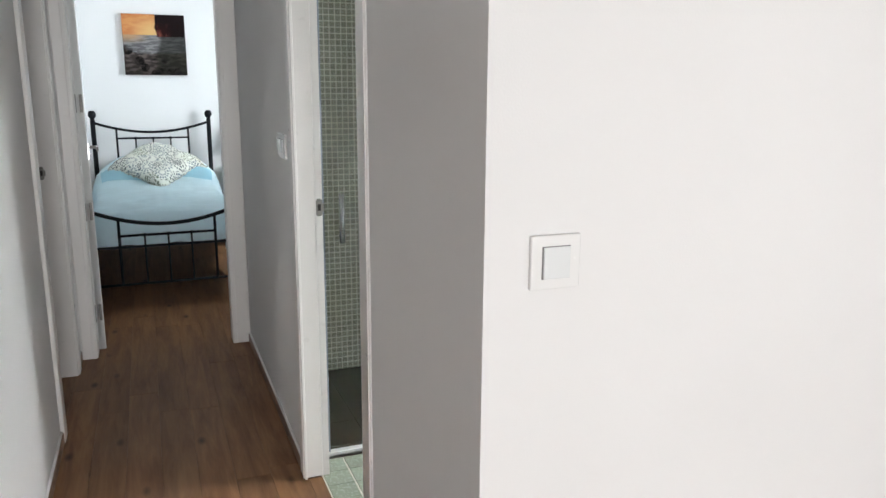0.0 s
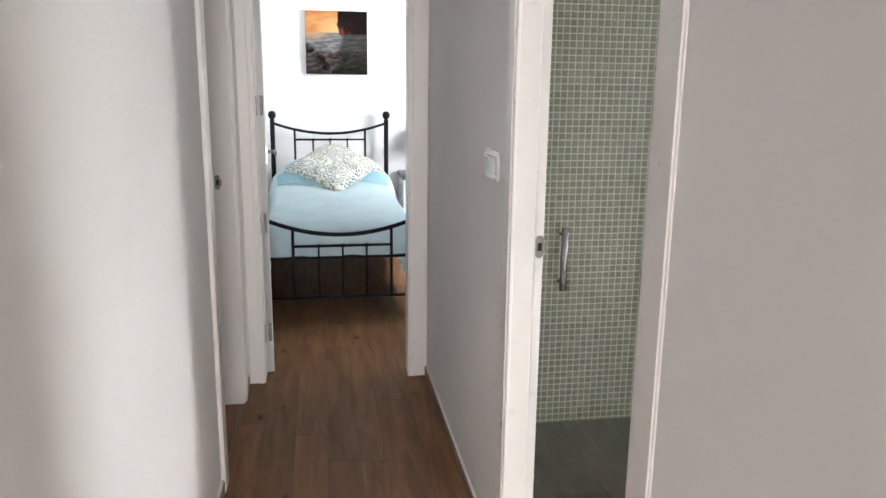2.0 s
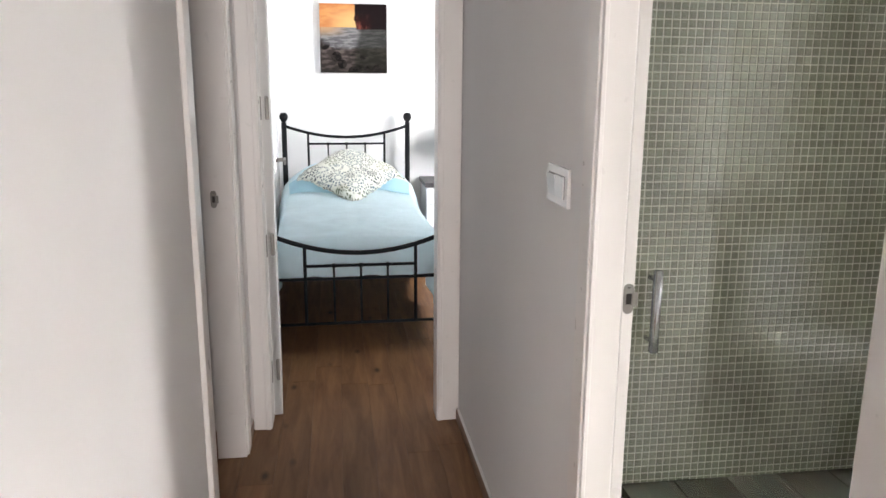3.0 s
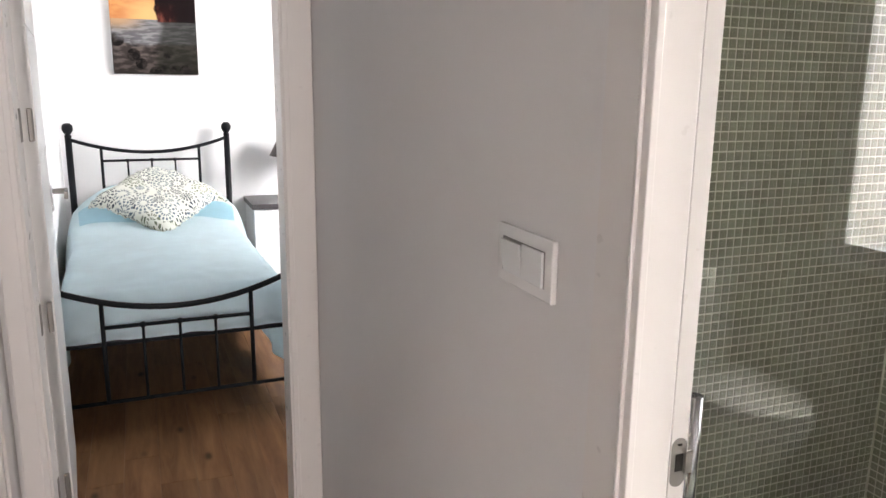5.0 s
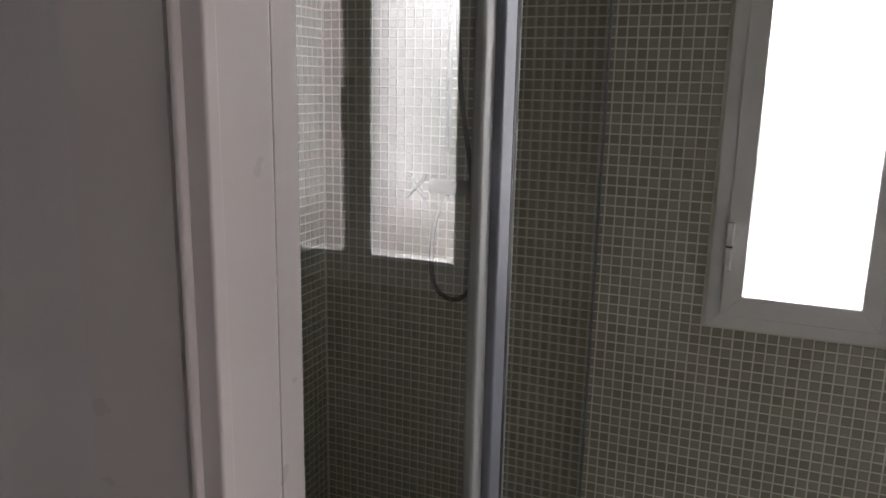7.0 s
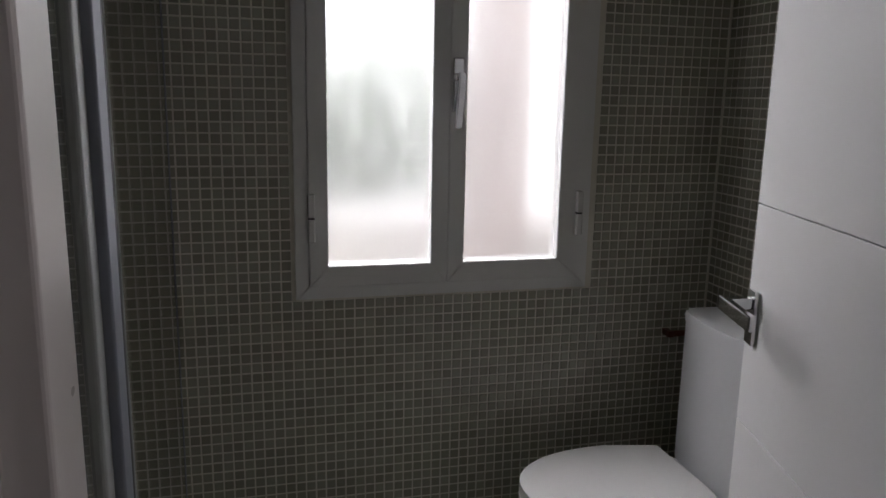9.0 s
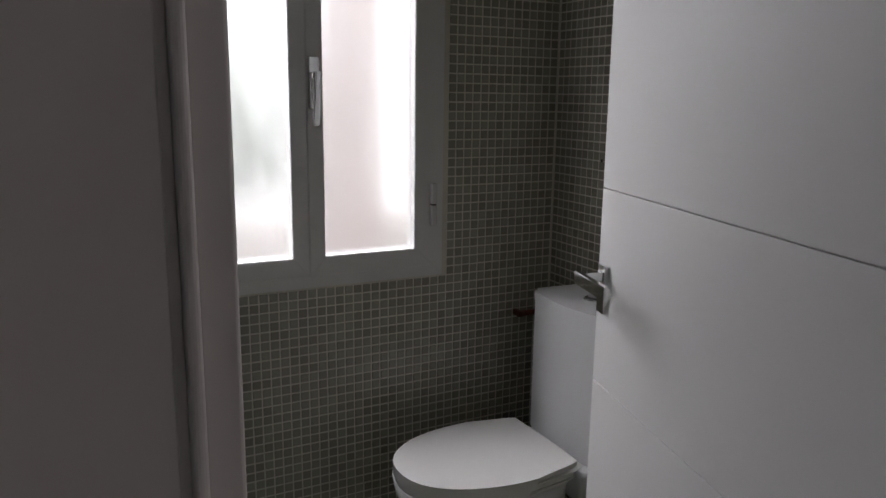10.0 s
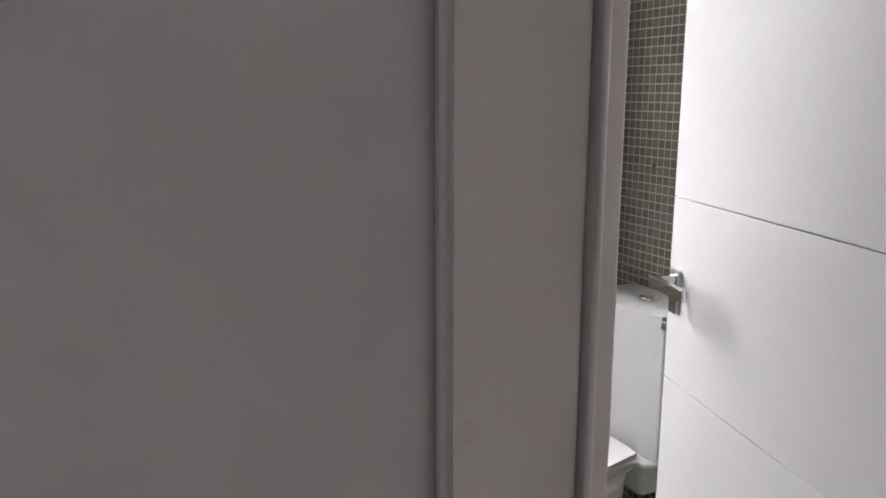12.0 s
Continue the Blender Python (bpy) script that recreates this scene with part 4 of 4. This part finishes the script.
def duvet(cx, name, label, mat_top, mat_fold, hem):
    at = (cx, 3.4, 0.5)
    d = thing(name, label, "duvet", at)
    nx, ny = 52, 84
    ya, yb = 2.535, 4.26

    def surface(s, y):
        """Height and half-width place of the cover at s (-1 to 1 across) and y."""
        a = abs(s)
        if a < 0.66:
            x, drop = s / 0.66 * 0.435, 0
        else:
            q = (a - 0.66) / 0.34
            x = math.copysign(0.435 + 0.045 * math.sin(min(q * 2.2, 1) * math.pi / 2), s)
            drop = 0.50 * q ** 1.15
        r = min(1, abs(x) / 0.48)
        z = 0.585 - drop + 0.022 * (1 - r ** 2)
        x *= 1 + 0.07 / (1 + math.exp(-(y - 3.85) * 12))
        z += 0.225 / (1 + math.exp(-(y - 3.93) * 15)) * max(0, 1 - r ** 3.4)
        z += 0.006 * noise.noise(Vector((x * 5, y * 3.2, 1.7))) + 0.005 * noise.noise(Vector((x * 14, y * 10, 3)))
        z -= 0.004 * math.exp(-((x / 0.006) ** 2)) + 0.004 * math.exp(-(((x + 0.22) / 0.006) ** 2)) + 0.003 * math.exp(-(((y - 3.1) / 0.008) ** 2))
        e = max(0, 1 - (y - ya) / 0.05)
        z -= 0.145 * e ** 1.6
        if a > 0.66:
            x += 0.012 * math.sin(y * 17 + s * 3) * (a - 0.66) / 0.34
            z += 0.014 * math.sin(y * 9 + 1.3 * s) * (a - 0.66) / 0.34
        return x, z

    bm = bmesh.new()
    grid = []
    for j in range(ny + 1):
        y = ya + (yb - ya) * j / ny
        row = []
        for i in range(nx + 1):
            x, z = surface(2 * i / nx - 1, y)
            row.append(bm.verts.new((cx + x, y, z)))
        grid.append(row)
    # the quilted hem at the foot hangs down behind the foot rail
    first = grid[0]
    for k in (1, 2, 3, 4):
        row = []
        for i, v in enumerate(first):
            puff = 0.010 * math.sin(i * 1.2) * math.sin(math.pi * k / 4 + 0.4)
            z = v.co.z + (hem + 0.008 * math.sin(i * 0.5) - v.co.z) * k / 4 if v.co.z > hem else v.co.z
            row.append(bm.verts.new((v.co.x, v.co.y - 0.008 - puff, z - 0.001 * k)))
        grid.insert(0, row)
    for a, b in zip(grid, grid[1:]):
        for i in range(nx):
            bm.faces.new((a[i], a[i + 1], b[i + 1], b[i])).smooth = True
    bmesh.ops.solidify(bm, geom=bm.faces[:], thickness=0.016)
    part("cover", shifted(bm, at), mat_top, d)
    # the turned-back edge lies in front of the raised pillow end
    bm = bmesh.new()
    rows = []
    for j in range(13):
        q = j / 12
        row = []
        for i in range(nx + 1):
            s = (2 * i / nx - 1) * 0.60
            y = 3.84 + 0.15 * q + 0.10 * abs(s) ** 2 + 0.012 * math.sin(s * 9)
            x, z = surface(s, y)
            row.append(bm.verts.new((cx + x, y, z + 0.012 + 0.012 * math.sin(math.pi * q))))
        rows.append(row)
    for a, b in zip(rows, rows[1:]):
        for i in range(nx):
            bm.faces.new((a[i], a[i + 1], b[i + 1], b[i])).smooth = True
    bmesh.ops.solidify(bm, geom=bm.faces[:], thickness=0.008)
    part("turned_edge", shifted(bm, at), mat_fold, d, "deeper blue reverse of the duvet")
    return d


dv = duvet(CX, "duvet", "pale blue cotton duvet smoothed over the bed", BLUE, BLUE_DEEP, 0.405)
bm = bmesh.new()
corner = [[bm.verts.new((0.055 + 0.05 * (i / 5) + 0.01 * math.sin(j), 2.56 + 0.16 * i / 5, 0.46 - 0.035 * j - 0.01 * i / 5)) for i in range(6)] for j in range(5)]
for a, b in zip(corner, corner[1:]):
    for i in range(5):
        bm.faces.new((a[i], a[i + 1], b[i + 1], b[i])).smooth = True
bmesh.ops.solidify(bm, geom=bm.faces[:], thickness=0.012)
part("hanging_corner", shifted(bm, (CX, 3.4, 0.5)), BLUE_DEEP, dv)


def cushion(name, label, size, thick, mat, m, frill=0.0):
    c = thing(name, label, "cushion")
    bm = bmesh.new()
    n = 22
    top, bot = [], []
    for j in range(n + 1):
        rt, rb = [], []
        for i in range(n + 1):
            u, v = 2 * i / n - 1, 2 * j / n - 1
            sx = size / 2 * u * (1 - 0.10 * (1 - v * v) * abs(u) ** 3)
            sy = size / 2 * v * (1 - 0.10 * (1 - u * u) * abs(v) ** 3)
            hgt = thick / 2 * ((1 - u ** 4) * (1 - v ** 4)) ** 0.55
            wv = 0.014 * noise.noise(Vector((u * 2.6, v * 2.6, 2))) + 0.005 * noise.noise(Vector((u * 7, v * 7, 4)))
            edge_wave = frill * (max(abs(u), abs(v)) ** 20) * math.sin(24 * (u + 1.7 * v))
            blunt = 1 - 0.17 * max(0, (-u - v) / 2) ** 3
            droop = -0.055 * abs(u * v) ** 2.5
            sx, sy = sx * blunt * (1 + 0.02 * math.sin(9 * v)), sy * blunt * (1 + 0.02 * math.sin(8 * u + 1))
            rt.append(bm.verts.new((sx, sy, hgt + wv + edge_wave + droop)))
            rb.append(rt[-1] if i in (0, n) or j in (0, n) else bm.verts.new((sx, sy, -hgt * 0.8 + droop)))
        top.append(rt)
        bot.append(rb)
    for j in range(n):
        for i in range(n):
            bm.faces.new((top[j][i], top[j][i + 1], top[j + 1][i + 1], top[j + 1][i])).smooth = True
            if len({bot[j][i], bot[j][i + 1], bot[j + 1][i + 1], bot[j + 1][i]}) == 4:
                try:
                    bm.faces.new((bot[j][i], bot[j + 1][i], bot[j + 1][i + 1], bot[j][i + 1])).smooth = True
                except ValueError:
                    pass
    part("cover", bm, mat, c)
    c.matrix_world = m
    return c


cushion("cushion", "cream flower-print cushion on the blue duvet", 0.56, 0.15, PRINT, pose(CX + 0.01, 4.00, 0.762, 25, 0, 1) @ pose(0, 0, 0, 0, 0, 46), 0.020)

turn = Matrix.Translation((CX, 3.48, 0)) @ pose(0, 0, 0, 0, 0, 1.0) @ Matrix.Translation((-CX, -3.48, 0))
for ob in [o for o in scene.objects if o.parent is None and o.type == "EMPTY" and o.name in ("bed", "mattress", "duvet", "cushion")]:
    ob.matrix_world = turn @ ob.matrix_world

# picture
pic = thing("canvas_picture", "sunset seascape canvas print hanging over the bed", "picture", (-0.345, NORTH - 0.02, 1.715))


def seascape(name):
    m = bpy.data.materials.new(name)
    m.use_nodes = True
    t = m.node_tree
    n, l = t.nodes, t.links
    p = n["Principled BSDF"]
    p.inputs["Roughness"].default_value = 0.8
    p.inputs["Specular IOR Level"].default_value = 0.06
    co = n.new("ShaderNodeTexCoord")
    sep = n.new("ShaderNodeSeparateXYZ")
    l.new(co.outputs["Object"], sep.inputs[0])

    def mapr(src, a, b, c=0.0, d=1.0, smooth=True):
        r = n.new("ShaderNodeMapRange")
        if smooth:
            r.interpolation_type = "SMOOTHSTEP"
        for k, v in zip(("From Min", "From Max", "To Min", "To Max"), (a, b, c, d)):
            r.inputs[k].default_value = v
        l.new(src, r.inputs["Value"])
        return r.outputs[0]

    def math2(op, a, b):
        k = n.new("ShaderNodeMath")
        k.operation = op
        for i, v in enumerate((a, b)):
            if isinstance(v, (int, float)):
                k.inputs[i].default_value = v
            else:
                l.new(v, k.inputs[i])
        return k.outputs[0]

    def blend(fac, a, b):
        k = n.new("ShaderNodeMix")
        k.data_type = "RGBA"
        for s, v in (("A", a), ("B", b)):
            if isinstance(v, tuple):
                k.inputs[s].default_value = (*v, 1)
            else:
                l.new(v, k.inputs[s])
        l.new(fac, k.inputs["Factor"])
        return k.outputs["Result"]

    def tex(scale, detail, stretch):
        mp = n.new("ShaderNodeMapping")
        mp.inputs["Scale"].default_value = stretch
        l.new(co.outputs["Object"], mp.inputs["Vector"])
        k = n.new("ShaderNodeTexNoise")
        k.inputs["Scale"].default_value, k.inputs["Detail"].default_value = scale, detail
        l.new(mp.outputs[0], k.inputs["Vector"])
        return k.outputs["Fac"]

    X, Z = sep.outputs[0], sep.outputs[2]
    clouds = tex(7, 4, (1, 1, 3.0))
    glow = mapr(X, -0.24, -0.02)
    skyc = blend(mapr(clouds, 0.40, 0.64), (0.72, 0.26, 0.10), (0.86, 0.40, 0.15))
    skyc = blend(math2("MULTIPLY", glow, mapr(Z, 0.26, 0.12)), skyc, (0.96, 0.60, 0.26))
    sea = blend(mapr(tex(12, 5, (1, 1, 5)), 0.42, 0.62), (0.17, 0.17, 0.18), (0.34, 0.34, 0.35))
    sea = blend(math2("MULTIPLY", mapr(Z, 0.0, 0.075), mapr(X, -0.02, -0.2)), sea, (0.62, 0.40, 0.24))
    sand = blend(mapr(tex(16, 5, (1, 1, 2.5)), 0.40, 0.64), (0.055, 0.045, 0.042), (0.16, 0.13, 0.12))
    img = blend(mapr(math2("ADD", Z, math2("MULTIPLY", tex(8, 3, (1, 1, 1)), 0.10)), 0.0, -0.03), sea, sand)
    img = blend(mapr(math2("ADD", X, math2("MULTIPLY", Z, -0.2)), 0.01, 0.06, 0.0, 0.75), img, (0.020, 0.022, 0.016))
    img = blend(mapr(Z, 0.078, 0.083), img, skyc)
    warp = n.new("ShaderNodeTexVoronoi")
    warp.inputs["Scale"].default_value = 12
    l.new(co.outputs["Object"], warp.inputs["Vector"])
    near = mapr(math2("ADD", math2("ADD", Z, math2("MULTIPLY", X, 0.35)), math2("MULTIPLY", tex(6, 3, (1, 1, 1)), 0.22)), 0.055, -0.03)
    rocks = math2("MULTIPLY", mapr(warp.outputs["Distance"], 0.56, 0.46), near)
    img = blend(rocks, img, blend(mapr(tex(40, 3, (1, 1, 1)), 0.4, 0.7), (0.012, 0.010, 0.010), (0.055, 0.045, 0.042)))
    cliff_edge = math2("ADD", math2("ADD", X, math2("MULTIPLY", Z, 0.10)), math2("MULTIPLY", tex(10, 4, (1, 1, 1)), -0.07))
    cliff = math2("MULTIPLY", mapr(cliff_edge, -0.012, 0.0), mapr(Z, 0.062, 0.072))
    red = math2("MULTIPLY", mapr(X, 0.16, 0.06), mapr(Z, 0.19, 0.10))
    rockface = blend(red, (0.016, 0.010, 0.011), blend(mapr(tex(18, 5, (1, 1, 0.6)), 0.42, 0.66), (0.035, 0.012, 0.012), (0.25, 0.07, 0.05)))
    img = blend(cliff, img, rockface)
    shade = mapr(Z, -0.25, -0.12, 0.36, 0.62)
    s = n.new("ShaderNodeVectorMath")
    s.operation = "SCALE"
    l.new(img, s.inputs[0])
    l.new(shade, s.inputs["Scale"])
    l.new(s.outputs[0], p.inputs["Base Color"])
    return m


part("canvas", soft_box(-0.249, 0.249, -0.016, 0.016, -0.249, 0.249, 0.002), seascape("seascape_print"), pic)

# nightstand and lamp
NX, NY = 0.165, 4.17
ns = thing("nightstand", "white three-drawer nightstand with a charcoal top", "nightstand", (NX + 0.22, 4.36, 0))
no = (NX + 0.22, 4.36, 0)
part("top", shifted(soft_box(NX - 0.012, NX + 0.452, NY - 0.012, NORTH - 0.002, 0.640, 0.672, 0.002), no), NIGHT_TOP, ns, "charcoal top board")
part("carcass", shifted(soft_box(NX, NX + 0.44, NY + 0.020, NORTH - 0.004, 0.05, 0.639, 0.002), no), NIGHT_WHITE, ns)
part("plinth", shifted(soft_box(NX + 0.02, NX + 0.42, NY + 0.05, NORTH - 0.01, 0.0, 0.049, 0.002), no), NIGHT_TOP, ns)
for z0, z1 in ((0.06, 0.326), (0.330, 0.508), (0.512, 0.636)):
    dr = part("drawer_front", shifted(soft_box(NX + 0.002, NX + 0.438, NY, NY + 0.018, z0, z1, 0.002), no), NIGHT_WHITE, ns)
    part("knob", shifted(tube([(NX + 0.22, NY, (z0 + z1) / 2), (NX + 0.22, NY - 0.02, (z0 + z1) / 2)], 0.010), no), CHROME, dr)
lamp = thing("table_lamp", "small table lamp with a taupe shade on the nightstand", "table lamp", (0.440, 4.37, 0.6725))
part("base", turned([(0.06, 0), (0.06, 0.012), (0.02, 0.02), (0.012, 0.03), (0.012, 0.30)], 24), STEEL, lamp)
bm = turned([(0.135, 0.285), (0.055, 0.44)], 32)
bmesh.ops.delete(bm, geom=[f for f in bm.faces if len(f.verts) > 4], context="FACES")
bmesh.ops.solidify(bm, geom=bm.faces[:], thickness=0.003)
part("shade", bm, SHADE, lamp)

# bedroom window, out of the walk's sight but lighting the bed
w2 = structure("window_2", soft_box(1.93, 1.98, 2.25, 2.29, 1.3, 2.2, 0.003), ALU, "white aluminium bedroom window")
for a in ((1.93, 1.98, 3.41, 3.45, 1.3, 2.2), (1.93, 1.98, 2.83, 2.87, 1.341, 2.159), (1.93, 1.98, 2.291, 3.409, 1.3, 1.34), (1.93, 1.98, 2.291, 3.409, 2.16, 2.2)):
    part("window_frame", soft_box(*a, 0.003), ALU, w2)

# ---- side bedroom ----
CX2 = -1.50
iron_bed(CX2, "black iron single bed with grey bedding in the unlit side bedroom")
mat2 = thing("mattress", "pale mattress on the side bedroom bed", "mattress", (CX2, 3.5, 0.405))
part("mattress_body", shifted(soft_box(CX2 - 0.44, CX2 + 0.44, 2.56, 4.44, 0.405, 0.53, 0.035, 4), (CX2, 3.5, 0.405)), MATTRESS, mat2)
duvet(CX2, "duvet", "grey cotton duvet on the side bedroom bed", GREY_CLOTH, GREY_CLOTH, 0.425)
cushion("cushion", "white cushion with a black scroll print on the grey bedding", 0.46, 0.15, SCROLL, pose(CX2 - 0.10, 4.14, 0.79, 52, 0, 3))

for ob in list(scene.objects):
    if ob.parent is None and ob.name.split(".")[0] in ("bed", "mattress", "duvet", "cushion", "light_switch"):
        tagged(ob, group={"bed": "iron beds", "light_switch": "wall switches"}.get(ob.name.split(".")[0], "bedding"))

# ---- floors, laid board by board ----


def boards(parent, x0, x1, y0, y1, wide, length, z, mat, name, seed, gap=0.0008, thick=0.008):
    rnd = random.Random(seed)
    cache = {}
    x = x0
    while x < x1 - 0.005:
        w = min(wide, x1 - x)
        y = y0 - rnd.uniform(0, length * 0.8)
        while y < y1:
            a, b = max(y, y0), min(y + length, y1)
            if b - a > 0.02:
                key = (round(w, 4), round(b - a, 3))
                if key not in cache:
                    bm = bmesh.new()
                    box(bm, gap, w - gap, gap, b - a - gap, -thick, 0)
                    bmesh.ops.bevel(bm, geom=[e for e in bm.edges if min(e.verts[0].co.z, e.verts[1].co.z) > -1e-6], offset=0.0008, segments=1, affect="EDGES")
                    cache[key] = mesh_of(name, bm, mat)
                ob = new(name, cache[key])
                ob.location = (x, a, z)
                ob.parent = parent
            y += length
        x += wide


boards(floor, XL - 0.004, 0.004, -3.6, NORTH + 0.004, 0.125, 1.25, 0, LAMINATE, "plank", 3, 0.00025)
boards(floor, 0.0045, 0.054, DY0, DY1, 0.125, 1.25, 0, LAMINATE, "plank", 4, 0.00025)
boards(floor, 0.0045, 1.6, -3.6, Y_CORNER + 0.004, 0.125, 1.25, 0, LAMINATE, "plank", 5, 0.00025)
boards(floor, 0.0045, 1.9, Y_END + 0.05, NORTH + 0.004, 0.125, 1.25, 0, LAMINATE, "plank", 8, 0.00025)
boards(floor, -2.5, XL - 0.0045, 0.4, NORTH + 0.004, 0.125, 1.25, 0, LAMINATE, "plank", 9, 0.00025)
tray = structure("floor_shower", box(bmesh.new(), 0.0605, XW + 0.004, GLASS_Y - 0.012, BN + 0.004, -0.008, 0.012), JOINT, "dark wood-look shower floor")
boards(tray, 0.08, XW, GLASS_Y + 0.02, BN, 0.20, 1.0, 0.020, TRAY_WOOD, "plank", 2, 0.0025)
bathfloor = structure("floor_bathroom", box(bmesh.new(), 0.055, XW + 0.004, BS - 0.004, GLASS_Y - 0.0125, -0.008, -0.003), GROUT, "pale green tiled bathroom floor")
tm = None
for i in range(16):
    for j in range(15):
        if tm is None:
            bm = bmesh.new()
            box(bm, 0.002, 0.098, 0.002, 0.098, -0.006, 0)
            bmesh.ops.bevel(bm, geom=[e for e in bm.edges if min(e.verts[0].co.z, e.verts[1].co.z) > -1e-6], offset=0.001, segments=1, affect="EDGES")
            tm = mesh_of("tile", bm, FLOOR_TILE)
        ob = new("tile", tm)
        ob.location = (0.058 + 0.1034 * i, BS + 0.0985 * j, 0.0)
        ob.parent = bathfloor

# the mosaic stretch under the window, tile by tile
bm = bmesh.new()
vs = [bm.verts.new((-w, u, v)) for u, v, w in tile_verts(0, 0, TILE, 0.0016)]
for f in TILE_FACES:
    bm.faces.new([vs[k] for k in f])
single = mesh_of("tile", bm, MOSAIC_PIECE)
for i in range(19):
    for j in range(15):
        ob = new("tile", single)
        ob.location = (XW + 0.004, BS + (22.5 + i) * PITCH, (16.5 + j) * PITCH)
        ob.parent = east
